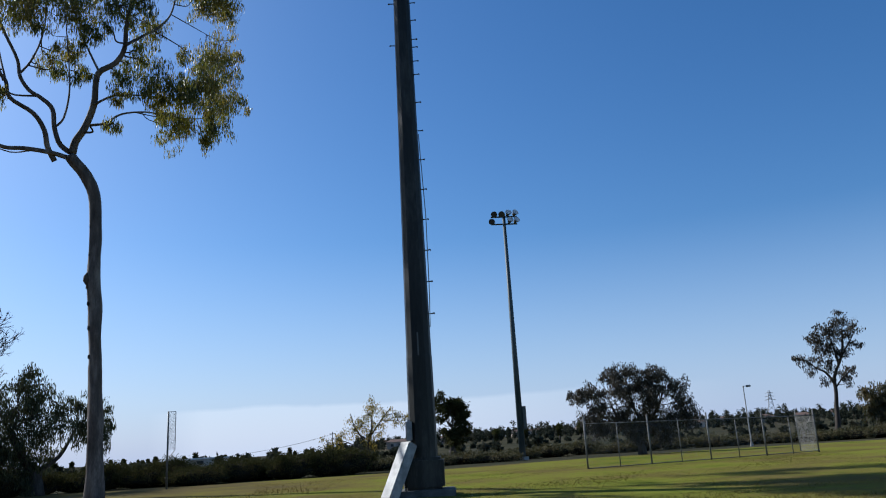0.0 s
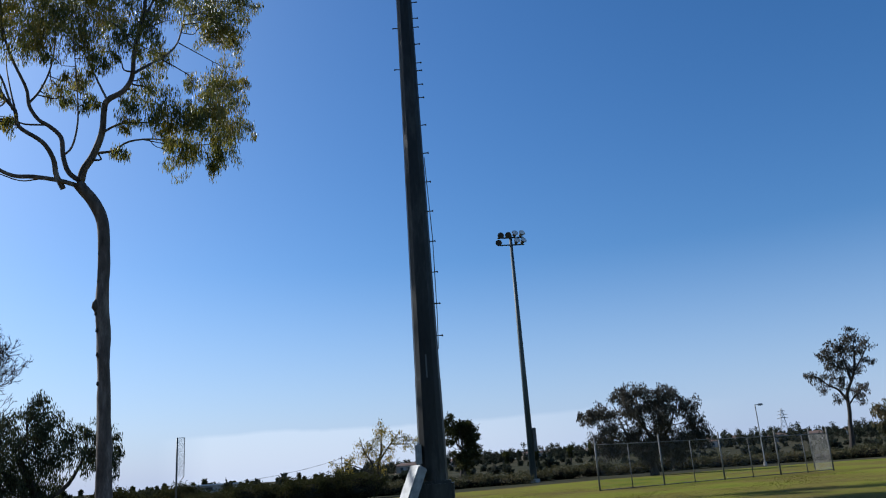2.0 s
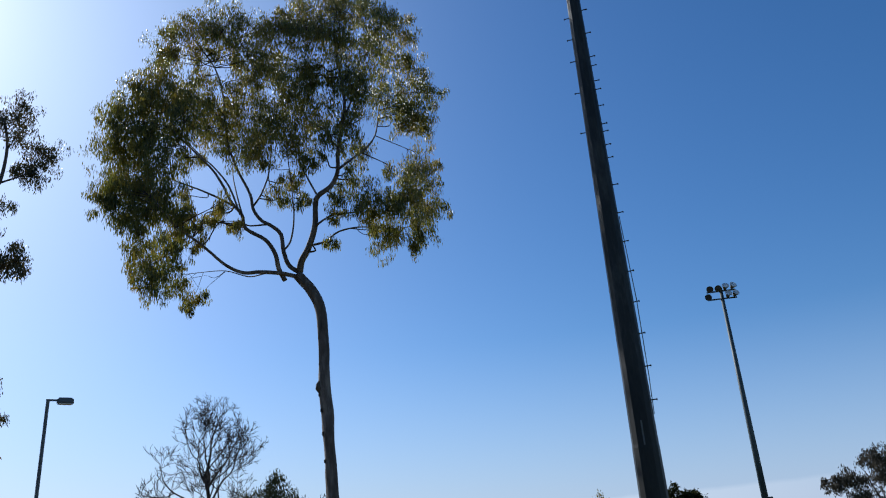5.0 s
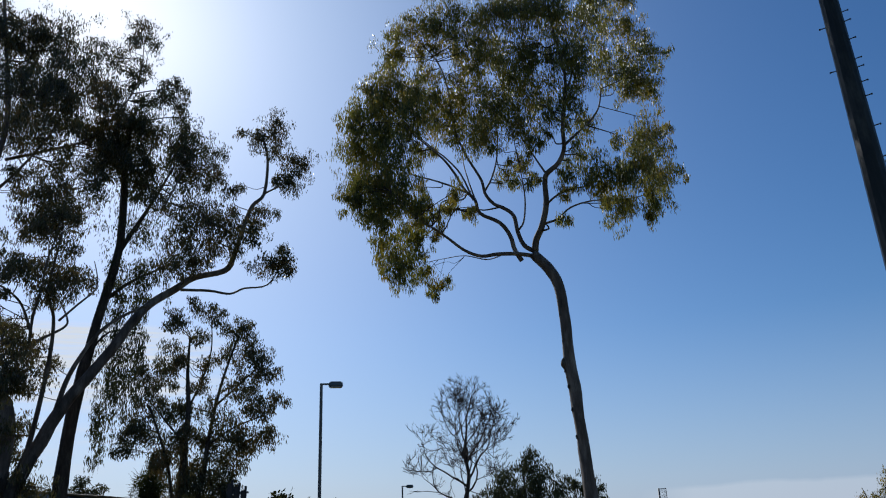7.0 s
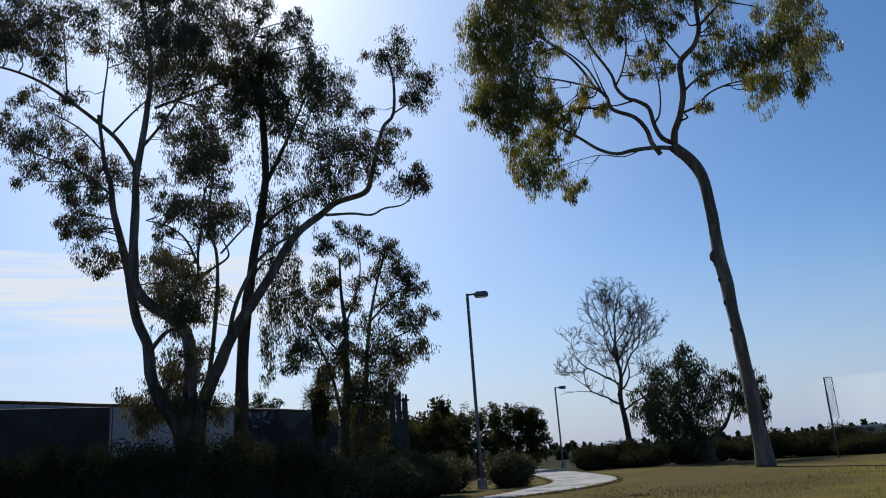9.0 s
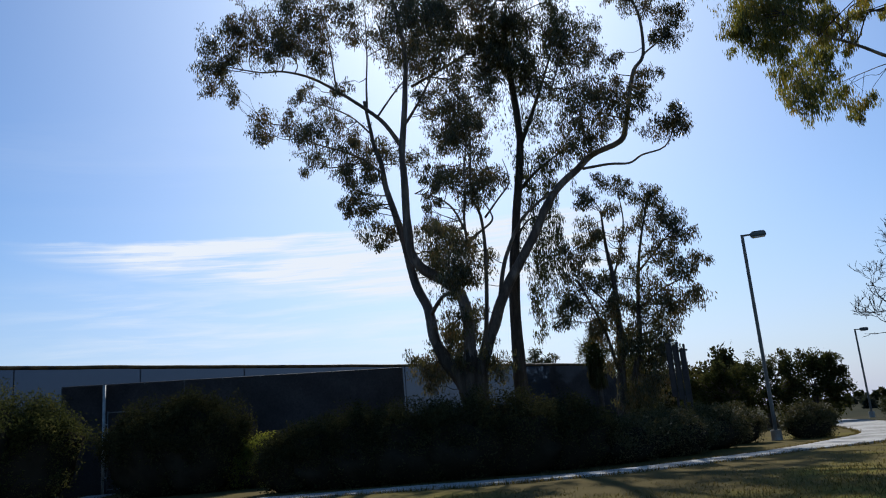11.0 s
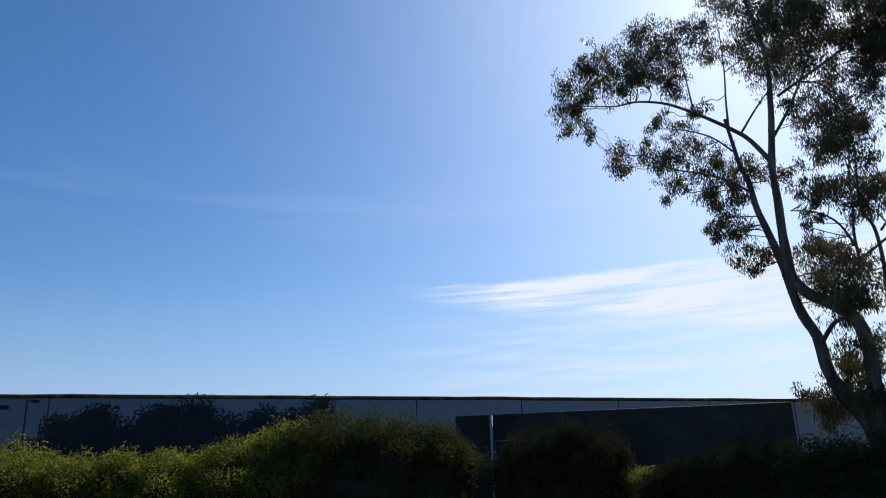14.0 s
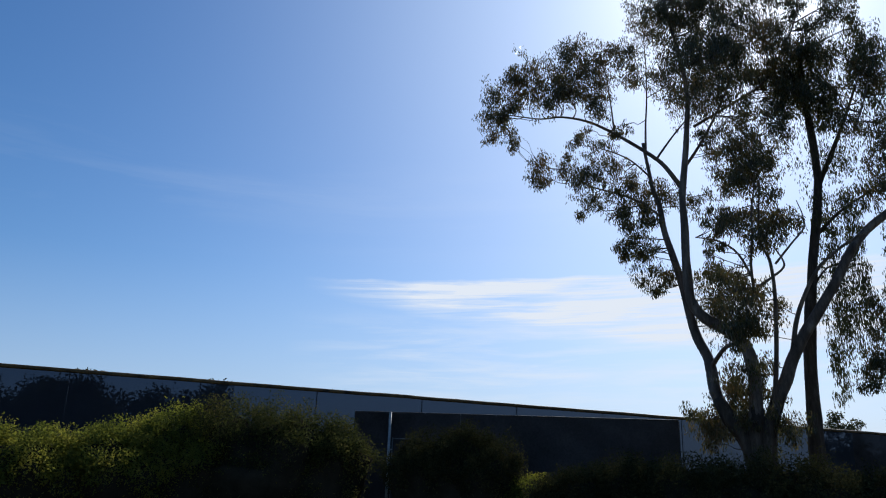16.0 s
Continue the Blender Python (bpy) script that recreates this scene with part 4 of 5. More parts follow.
BIG_D = [(1.1, 14.6, 0.41), (1.3, 13.6, 0.28), (1.4, 15.4, 0.53), (1.6, 15.3, 0.49), (1.9, 14.8, 0.45), (1.9, 15.8, 0.53), (1.9, 16.1, 0.57), (2.2, 14.5, 0.45), (2.4, 15.4, 0.51), (2.8, 14.1, 0.34), (3.2, 13.6, 0.3), (4.1, 15.3, 0.32), (4.3, 16.3, 0.28), (4.6, 15.1, 0.45), (5.0, 15.9, 0.32), (5.4, 14.8, 0.3), (5.9, 14.4, 0.24), (7.2, 13.7, 0.26), (7.8, 15.3, 0.18), (8.1, 16.0, 0.36), (8.3, 15.1, 0.32), (8.8, 16.1, 0.3), (-9.1, 16.5, 0.45), (-8.2, 17.1, 0.41), (-7.3, 16.9, 0.57), (-6.6, 17.2, 0.57), (-5.7, 18.0, 0.45), (-5.5, 17.0, 0.53), (-4.3, 17.2, 0.45), (-3.7, 17.5, 0.41)]
BIG_E = [(-3.5, 16.5, 0.28), (-3.1, 19.2, 0.53), (-2.8, 18.3, 0.53), (-2.3, 18.7, 0.41), (-2.2, 17.0, 0.41), (-2.0, 19.5, 0.45), (-1.6, 16.5, 0.73), (-1.1, 19.2, 0.45), (-1.1, 18.0, 0.41), (-0.7, 19.1, 0.65), (-0.7, 16.8, 0.65), (-0.5, 17.2, 0.53), (-0.3, 18.7, 0.53), (0.1, 17.1, 0.3), (0.3, 18.1, 0.49), (0.7, 18.9, 0.36), (0.8, 17.5, 0.36), (1.2, 17.1, 0.41), (1.6, 19.2, 0.28), (2.1, 18.0, 0.24), (2.3, 18.8, 0.28), (2.5, 16.5, 0.3), (3.1, 18.3, 0.14), (3.7, 18.4, 0.18), (3.9, 17.7, 0.16), (6.9, 16.9, 0.36), (7.5, 17.1, 0.49), (2.1, 20.6, 0.36), (2.6, 20.0, 0.32)]
tree("eucalyptus", "large spreading eucalyptus with several pale trunks and thin grey-green leaves", 63, 35,
     (0.250, 0.050, [(0.05, 0.0), (-0.28, 2.56), (-0.2, 4.05), (-0.22, 5.19), (-0.4, 5.99), (-0.9, 6.55), (-1.61, 7.03), (-1.98, 7.59), (-2.07, 8.22), (-2.1, 9.27), (-2.08, 10.34), (-2.09, 11.42), (-1.96, 12.51), (-1.79, 14.06), (-1.71, 15.43), (-1.88, 16.9), (-2.24, 18.92), (-2.6, 21.03)]),
     [(0.235, 0.060, [(-0.15, 0.4), (-0.52, 2.77), (-1.05, 3.75), (-1.42, 4.54), (-1.52, 5.33), (-1.6, 5.73), (-1.88, 6.36), (-2.08, 7.19), (-2.27, 8.25), (-2.55, 9.34), (-2.77, 10.23), (-2.88, 11.12), (-3.09, 11.82), (-3.18, 12.39), (-3.37, 13.68)]),
      (0.085, 0.060, [(-1.49, 5.37), (-1.27, 5.7), (-1.0, 6.02), (-0.6, 6.17)]),
      (0.235, 0.045, [(0.1, 0.5), (0.01, 2.72), (0.34, 4.09), (0.72, 4.9), (1.0, 5.64), (1.4, 6.37), (1.87, 7.09), (2.45, 8.0), (2.95, 8.93), (3.51, 9.65), (4.23, 10.24), (4.84, 10.75), (5.89, 11.15), (6.19, 11.74), (6.47, 12.91), (6.77, 13.89), (7.2, 14.49), (7.28, 15.93), (7.03, 17.02)]),
      (0.055, 0.018, [(4.42, 10.24), (5.41, 10.33), (6.13, 10.3), (6.64, 10.57), (7.49, 10.81), (8.03, 11.73)]),
      (0.040, 0.014, [(7.2, 14.49), (8.1, 15.2), (8.85, 16.09)]),
      (0.085, 0.040, [(0.96, 5.61), (1.19, 6.78), (1.47, 7.54), (1.97, 8.47), (2.61, 9.08), (3.45, 9.62)]),
      (0.085, 0.024, [(0.22, 3.63), (0.45, 5.12), (0.58, 6.66), (0.63, 7.85), (0.57, 8.88), (0.33, 9.53), (0.36, 10.58), (0.48, 11.84)]),
      (0.050, 0.018, [(0.01, 7.73), (-0.02, 8.76), (0.11, 9.78), (0.13, 10.62), (0.33, 11.87), (0.42, 13.39)]),
      (0.050, 0.022, [(0.03, 7.93), (0.55, 8.27), (0.97, 8.61), (0.95, 8.92), (0.71, 9.37)]),
      (0.040, 0.014, [(0.74, 8.75), (1.26, 9.39), (1.69, 9.9), (1.71, 10.35), (1.56, 10.91)]),
      (0.045, 0.016, [(0.06, 8.13), (-0.39, 9.18), (-1.01, 9.7), (-1.73, 9.89)]),
      (0.095, 0.022, [(-2.04, 11.68), (-2.63, 12.67), (-3.1, 13.17), (-3.8, 13.76), (-4.62, 14.39), (-5.46, 14.91), (-6.46, 15.24), (-7.27, 15.28), (-8.66, 15.68)]),
      (0.045, 0.015, [(-3.28, 13.3), (-3.25, 14.35), (-3.16, 15.51), (-3.14, 16.94), (-3.18, 18.18)]),
      (0.045, 0.015, [(-2.91, 13.0), (-2.3, 13.82), (-1.7, 14.5), (-0.89, 15.26)]),
      (0.035, 0.012, [(-4.4, 14.3), (-4.54, 15.8), (-4.73, 17.06), (-5.46, 17.97)]),
      (0.040, 0.014, [(-3.16, 12.32), (-3.86, 13.08), (-4.68, 13.58), (-5.33, 13.82)]),
      (0.050, 0.014, [(-2.86, 10.78), (-3.59, 11.41), (-4.4, 11.82), (-5.45, 12.27), (-6.28, 12.95), (-7.17, 13.18)]),
      (0.030, 0.012, [(-2.66, 9.89), (-3.2, 9.97), (-3.7, 10.16)]),
      (0.060, 0.018, [(-1.96, 12.51), (-1.29, 13.51), (-0.64, 14.74), (-0.18, 16.03), (-0.85, 16.91)]),
      (0.055, 0.016, [(-1.56, 14.09), (-0.26, 14.76), (0.87, 15.43), (1.55, 16.5), (2.06, 17.58), (2.29, 18.62), (2.29, 20.16)]),
      (0.030, 0.010, [(2.12, 17.64), (2.95, 18.03), (3.81, 18.36)]),
      (0.040, 0.014, [(3.56, 13.18), (3.99, 14.39), (4.25, 15.33), (4.52, 16.27)])],
     BIG_A + BIG_B + BIG_C + BIG_D + BIG_E, "euc_leaf", "gum_bark", 23, (0.165, 0.044), 37, 36, 5.6, satellites=0.65, stout=0.7, lush=1.72, grow=35 / 27, shade_below=5.2)
tree("weeping_gum", "dark-trunked weeping tree with long hanging leafy strands", 60, 37,
     (0.27, 0.08, [(0.0, 0.0), (0.01, 2.44), (0.04, 5.36), (0.35, 8.4), (0.92, 12.25), (0.79, 15.42), (0.78, 17.69)]),
     [(0.10, 0.03, [(0.9, 12.0), (1.8, 14.0), (2.6, 16.0)]), (0.08, 0.03, [(0.5, 10.0), (1.5, 11.0), (2.8, 11.8)]), (0.05, 0.02, [(0.33, 8.2), (0.9, 9.0), (1.8, 9.2)])],
     [(1.4, 14.8, 1.40), (2.3, 16.7, 1.43), (3.1, 16.1, 1.42), (1.4, 12.9, 1.02), (3.1, 14.1, 1.38), (2.7, 12.0, 0.90), (1.7, 11.4, 0.67), (1.0, 17.4, 1.33), (2.0, 18.9, 0.8)],
     "weep_leaf", "dark_bark", 31, (0.19, 0.045), 30, 26, 2.6, 0.85, grow=37 / 29,
     strands=[(0.9, 11.8, 2.2), (1.5, 11.6, 2.8), (2.1, 11.3, 1.9), (1.3, 9.2, 3.4), (1.7, 9.1, 3.0), (0.9, 8.9, 2.8), (1.2, 10.8, 2.2), (1.7, 10.3, 1.6), (1.0, 9.9, 1.8), (1.6, 8.4, 3.2), (2.1, 8.9, 2.8), (1.2, 7.4, 3.0), (0.9, 6.4, 2.2)])
YOUNG_A = [(-0.8, 11.3, 0.39), (-0.2, 11.0, 0.39), (-1.4, 10.7, 0.39), (-1.8, 10.5, 0.32), (1.0, 10.5, 0.42), (1.4, 10.2, 0.36), (0.3, 10.5, 0.29), (-0.7, 10.2, 0.32), (1.5, 9.5, 0.49), (1.0, 9.2, 0.45), (2.1, 9.2, 0.39), (2.3, 8.5, 0.36), (1.7, 8.5, 0.49), (2.5, 7.5, 0.39), (2.0, 7.0, 0.49), (1.5, 7.5, 0.45), (2.4, 5.9, 0.39), (1.7, 5.8, 0.49), (1.4, 5.4, 0.29), (0.8, 8.0, 0.45), (0.5, 9.5, 0.32), (-1.6, 9.5, 0.39), (-2.0, 9.0, 0.39), (-2.5, 8.3, 0.39), (-1.8, 8.3, 0.36), (-1.3, 8.8, 0.29), (-2.4, 7.1, 0.42), (-2.7, 6.6, 0.39)]
YOUNG_B = [(-3.1, 5.7, 0.39), (-2.8, 6.2, 0.36), (-2.2, 5.9, 0.49), (-1.8, 6.9, 0.45), (-1.3, 7.1, 0.36), (-2.2, 7.6, 0.29), (-0.9, 7.1, 0.29), (-0.4, 8.0, 0.36), (-0.2, 9.0, 0.29), (0.1, 7.0, 0.45), (0.8, 6.6, 0.55), (1.0, 5.8, 0.55), (0.3, 5.6, 0.65), (-0.4, 5.9, 0.62), (-1.1, 5.7, 0.55), (-1.5, 5.2, 0.49), (-1.9, 5.0, 0.39), (-0.6, 4.7, 0.71), (0.1, 4.5, 0.71), (0.8, 4.7, 0.55), (-1.0, 4.3, 0.55), (-0.1, 3.6, 0.81), (-0.6, 3.0, 0.81), (0.5, 3.6, 0.65), (0.4, 2.7, 0.65), (0.8, 4.1, 0.42), (-1.3, 3.4, 0.32), (-0.1, 2.3, 0.81)]
tree("young_eucalyptus", "upright dusty eucalyptus with a dense lower crown", 51, 33,
     (0.2, 0.04, [(-1.2000000000000002, 0.0), (-1.1, 2.38), (-0.94, 4.35), (-0.89, 5.71), (-0.86, 7.11), (-1.0, 8.55), (-1.02, 10.03)]),
     [(0.130, 0.030, [(-0.58, 2.79), (-0.15, 4.32), (-0.02, 5.69), (0.2, 7.33), (0.52, 8.77), (1.0, 10.4)]),
      (0.080, 0.030, [(-1.11, 3.03), (-1.46, 4.82), (-1.86, 5.97), (-2.34, 7.15)]),
      (0.050, 0.020, [(-0.86, 7.11), (-0.41, 8.3), (-0.14, 9.52), (-0.2, 10.78)]),
      (0.050, 0.020, [(0.18, 7.21), (1.0, 8.03), (1.72, 8.76)]),
      (0.050, 0.020, [(-0.0, 5.68), (0.99, 6.36), (2.05, 6.8)]),
      (0.050, 0.020, [(-0.93, 5.71), (-1.76, 6.67), (-2.58, 7.62)])],
     YOUNG_A + YOUNG_B, "euc_leaf", "dark_bark", 41, (0.14, 0.040), 50, 34, 1.9, satellites=0.9, stout=0.6, lush=1.05)


def bare_tree(az, dist, height, seed, label, lean=0.0):
    """A leafless tree: limbs that fork again and again."""
    rng = np.random.default_rng(seed)
    top = thing("bare_tree", polar(az, dist), label, "tree", rz=az)
    trunk_h = height * 0.6
    path = smooth_path([(lean * 1.0, 0, 0), (lean * 0.6, 0, trunk_h * 0.35), (-lean * 0.6, 0.1, trunk_h * 0.6), (lean * 0.9, 0, trunk_h * 0.82), (-lean, 0, trunk_h)], 4)
    part("trunk", tube(path, [0.21 - 0.12 * i / (len(path) - 1) for i in range(len(path))], 10, lumps=0.15), "dark_bark", top, smooth=True)
    twigs = ([], [])
    mid, half_w, half_h = Vector((0, 0, height * 0.63)), height * 0.34, height * 0.37

    def inside(q):
        o = q - mid
        rag = 1.0 + 0.5 * noise.noise(o.normalized() * 2.6 + Vector((seed, 0, 0)))
        return ((o.x / half_w) ** 2 + (o.y / half_w) ** 2 + (o.z / half_h) ** 2) / rag

    def fork(p, d, length, r, level, main):
        pts, q, dd = [p], p, d.copy()
        for i in range(4):
            dd = (dd + Vector(rng.normal(size=3)) * 0.2 + Vector((0, 0, 0.07))).normalized()
            q = q + dd * length / 4
            pts.append(q)
            if inside(q) > 1.0 and i > 0:
                break
        n = len(pts)
        g = tube(pts, [r * (1 - 0.45 * i / (n - 1)) for i in range(n)], 6 if level < 2 else 4 if level < 3 else 3, False)
        if main:
            part("limb", g, "dark_bark", top, smooth=True)
        else:
            twigs[1].extend(tuple(i + len(twigs[0]) for i in f) for f in g[1])
            twigs[0].extend(g[0])
        if level >= 6:
            return
        for i in range(3):
            k = n - 1 if i == 0 else int(rng.integers(1, n))
            if inside(pts[k]) > 1.0:
                continue
            nd = (pts[k] - pts[k - 1]).normalized()
            side = Vector(rng.normal(size=3))
            side = (side - nd * side.dot(nd)).normalized()
            nd = (nd + side * (0.3 if i == 0 else rng.uniform(0.5, 0.85))).normalized()
            fork(pts[k], nd, length * rng.uniform(0.58, 0.78), max(0.017, r * (0.62 if i == 0 else 0.48)), level + 1, False)
    for i in range(11):
        w = i * 2.4 + rng.uniform(-0.3, 0.3)
        z = trunk_h * (0.50 + 0.50 * i / 10)
        k = min(range(len(path)), key=lambda j: abs(path[j].z - z))
        out = 1.5 - 1.1 * i / 10
        fork(path[k], Vector((math.cos(w) * out, math.sin(w) * out, 0.55 + 0.05 * i)).normalized(), height * 0.2, 0.075, 1, True)
    part("twig_work", twigs, "bare_twig", top, kind="stuff")
    return top


bare_tree(32.9, 52.8, 12.0, 9, "leafless winter tree with fine upswept twigs on the lawn edge", 0.15)

# ---- trees and shrubs round the field ----
rng = np.random.default_rng(77)
tree("pepper_tree", "broad drooping pepper tree with trailing foliage", 28.0, 48, (0.3, 0.14, [(0.4, 0), (0.3, 1.0), (-0.4, 2.2), (-1.0, 3.4)]),
     [(0.16, 0.05, [(0.2, 1.2), (1.4, 2.0), (2.2, 3.6)]), (0.14, 0.05, [(-0.3, 2.0), (-2.0, 3.0), (-3.0, 4.2)])],
     [(-2.4, 4.3, 0.9), (-1.8, 5.2, 0.8), (-0.5, 5.8, 0.8), (0.5, 5.2, 0.8), (-1.0, 4.3, 1.1), (0.2, 4.2, 1.0), (1.3, 4.4, 0.7), (2.2, 4.7, 0.6), (3.0, 4.4, 0.6), (3.3, 3.5, 0.6), (2.5, 3.6, 0.6), (-2.5, 3.2, 0.9), (-1.2, 3.0, 1.1), (0.1, 3.1, 0.9), (-2.3, 2.1, 0.9), (-0.9, 1.9, 1.0), (0.2, 2.0, 0.8), (-1.6, 1.2, 0.8), (-0.2, 1.1, 0.8)],
     "weep_leaf", "dark_bark", 51, (0.2, 0.05), 58, 24, 1.8, 0.85,
     strands=[(-3.2, 4.2, 2.2), (-2.8, 3.6, 2.0), (-1.0, 3.0, 1.8), (1.2, 4.0, 1.8), (1.8, 3.8, 1.6), (2.3, 3.8, 1.9), (2.9, 4.0, 2.2), (3.4, 3.8, 2.0), (3.7, 3.6, 1.6), (0.6, 3.6, 1.8)])
tree("dusty_tree", "low spreading brown-green tree behind the fence", -13.2, 56, (0.2, 0.12, [(0, 0), (0, 1.2), (0.2, 2.5)]),
     [(0.14, 0.04, [(0, 1.2), (-1.4, 2.6), (-2.0, 4.2)]), (0.14, 0.04, [(0.1, 1.6), (1.3, 3.0), (1.9, 4.4)]), (0.1, 0.03, [(0.1, 2.0), (-0.4, 3.8), (-0.6, 5.4)])],
     [(-3.9, 4.0, 0.6), (-3.1, 4.4, 0.7), (-2.6, 3.2, 0.8), (-1.4, 5.6, 0.6), (-0.4, 5.7, 0.6), (-1.0, 4.4, 0.9), (0.3, 4.6, 0.9), (1.6, 5.2, 0.8), (0.9, 3.8, 0.9), (2.6, 4.4, 0.8), (3.0, 3.2, 0.8), (3.4, 2.3, 0.7), (2.2, 2.2, 0.9), (0.6, 2.5, 1.0), (-1.2, 2.6, 1.0), (-2.6, 1.8, 0.8), (-0.2, 1.4, 0.8), (1.6, 1.3, 0.8), (-3.4, 2.6, 0.6)],
     "dusty_leaf", "dark_bark", 52, (0.17, 0.06), 84, 24, 2.2)
tree("leaning_tree", "tall sparse tree with a dark trunk beyond the fence", -25.6, 73.5, (0.2, 0.08, [(-0.02, 0.0), (0.15, 1.27), (0.29, 2.64), (0.43, 4.02), (0.52, 5.13), (1.1, 6.3), (1.5, 7.45), (1.7, 8.86)]),
     [(0.120, 0.030, [(0.46, 4.48), (-0.07, 5.47), (-0.73, 5.91), (-1.29, 6.54)]),
      (0.100, 0.030, [(0.98, 6.08), (0.83, 7.52), (0.59, 8.75)]),
      (0.090, 0.030, [(1.26, 6.76), (2.09, 7.86), (2.62, 8.75)]),
      (0.070, 0.030, [(0.51, 4.24), (1.14, 4.98), (1.82, 5.48)])],
     [(1.8, 9.8, 0.72), (1.1, 9.4, 0.72), (0.4, 9.1, 0.61), (2.5, 9.1, 0.66), (2.1, 8.5, 0.5), (-0.5, 8.9, 0.55), (-1.0, 8.6, 0.5), (-0.2, 8.2, 0.61), (-1.5, 6.6, 0.55), (-1.1, 5.8, 0.61), (-0.4, 6.4, 0.61), (0.4, 7.7, 0.72), (1.0, 7.2, 0.61), (1.8, 5.5, 0.61), (1.2, 5.3, 0.44), (2.5, 7.8, 0.39), (0.3, 5.8, 0.5), (-0.3, 4.8, 0.44), (1.2, 8.5, 0.77), (-0.5, 7.3, 0.5), (-1.9, 6.9, 0.39), (1.4, 4.4, 0.33), (1.7, 7.1, 0.44)],
     "dusty_leaf", "dark_bark", 53, (0.22, 0.07), 34, 16, 1.6)
tree("thin_tree", "half-bare tree with a patch of yellow leaves", 6.2, 62, (0.16, 0.07, [(0.3, 0), (0.1, 1.6), (0.5, 3.2)]),
     [(0.07, 0.02, [(0.2, 1.6), (-0.8, 3.0), (-1.2, 4.2)]), (0.07, 0.02, [(0.3, 2.4), (1.2, 3.6), (1.9, 4.4)]), (0.06, 0.02, [(0.4, 2.8), (0.5, 4.2), (0.6, 5.0)]), (0.06, 0.02, [(0.2, 1.2), (-1.4, 2.0), (-2.6, 2.4)])],
     [(-0.3, 3.4, 0.8), (-0.9, 3.0, 0.8), (0.2, 4.0, 0.7), (0.6, 4.6, 0.6), (1.6, 3.9, 0.6), (2.6, 3.4, 0.6), (-1.9, 2.5, 0.7), (-2.8, 2.0, 0.6), (0.2, 2.4, 0.7), (1.1, 3.2, 0.6)], "yellow_leaf", "dark_bark", 54, (0.15, 0.055), 60, 8, 1.2, twig="bare_twig", stout=1.0, satellites=0.8)
tree("round_tree", "rounded dark green tree beyond the field", 0.1, 75, (0.3, 0.16, [(0, 0), (0, 1.5), (0.1, 3)]), [],
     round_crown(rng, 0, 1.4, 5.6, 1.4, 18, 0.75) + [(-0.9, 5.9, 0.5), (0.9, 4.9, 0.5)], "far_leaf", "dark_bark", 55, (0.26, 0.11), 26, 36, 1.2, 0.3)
tree("far_tree", "brown-green tree at the field's far corner", -29.0, 80, (0.3, 0.12, [(0, 0), (0, 2), (0.2, 4)]), [],
     round_crown(rng, 0, 1.0, 4.6, 2.6, 22, 0.8), "euc_leaf", "dark_bark", 56, (0.26, 0.09), 22, 34, 2)
for i, (az, d, half, h) in enumerate(((46.2, 50, 2.2, 3.6), (43.4, 53, 2.6, 4.3), (40.6, 54, 2.0, 3.9))):
    tree("broad_tree", "dense rounded dark green tree by the path bend", az, d, (0.25, 0.15, [(0, 0), (0, 1), (0.1, 2)]), [],
         round_crown(rng, 0, 0.9, h, half, 22, 0.7), "broad_leaf", "dark_bark", 60 + i, (0.18, 0.08), 24, 36, 2, 0.3)

LONG = "dense dark green shrub in the hedge along the footpath"
near = 0.9
for i, (az, d, half, h) in enumerate(((76.6, 26.8, 1.3, 1.8), (74.0, 26.4, 1.7, 2.15), (71.2, 26.0, 1.8, 2.4), (68.2, 25.6, 2.0, 2.5), (64.5, 25.4, 2.0, 2.5), (60.8, 25.6, 1.9, 2.55), (57.4, 26.4, 1.7, 2.2), (53.6, 27.6, 1.7, 1.35), (50.6, 29.2, 1.8, 1.5), (47.9, 32, 1.7, 1.5), (46.0, 35.5, 1.3, 1.45), (41.2, 36.5, 1.0, 1.3))):
    # Light put into leaf colour: dark leaves past az 54, paler ones before.
    shrub(LONG, az, d * near, half * near, EYE + (h - EYE) * near, 100 + i, "hedge_leaf" if az > 54 else "brush_leaf", 300, 60, (0.080, 0.036), "path hedge")
for i, (az, d, half, h) in enumerate(((85.3, 29, 1.9, 3.3), (82.9, 28.4, 1.75, 3.35), (79.4, 28.6, 1.4, 1.7), (94.3, 30, 2.3, 3.9), (98.6, 29.5, 2.7, 4.3), (103.4, 29.5, 2.3, 3.7), (108, 28.5, 2.4, 2.9), (112.8, 28, 2.4, 2.7), (117.4, 28, 2.4, 2.75), (122, 28, 2.5, 2.9), (127, 28, 2.5, 3.0))):
    # Leaf choice by azimuth carries shade and sun: dark leaves or bright ones.
    shrub("tall rounded shrub with sunlit yellow-green tips beside the fence", az, d, half, h, 130 + i, "hedge_leaf" if 82.5 < az < 88 else "broad_leaf" if 92 < az < 100 else "shrub_leaf", 420, 80, (0.095, 0.042), "fence shrubs")
for i in range(15):
    az = 35.5 - i * 2.0
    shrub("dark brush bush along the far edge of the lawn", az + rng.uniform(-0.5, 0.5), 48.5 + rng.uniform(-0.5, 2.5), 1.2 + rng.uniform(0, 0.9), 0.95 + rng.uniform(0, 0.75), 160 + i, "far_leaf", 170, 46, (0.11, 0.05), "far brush")
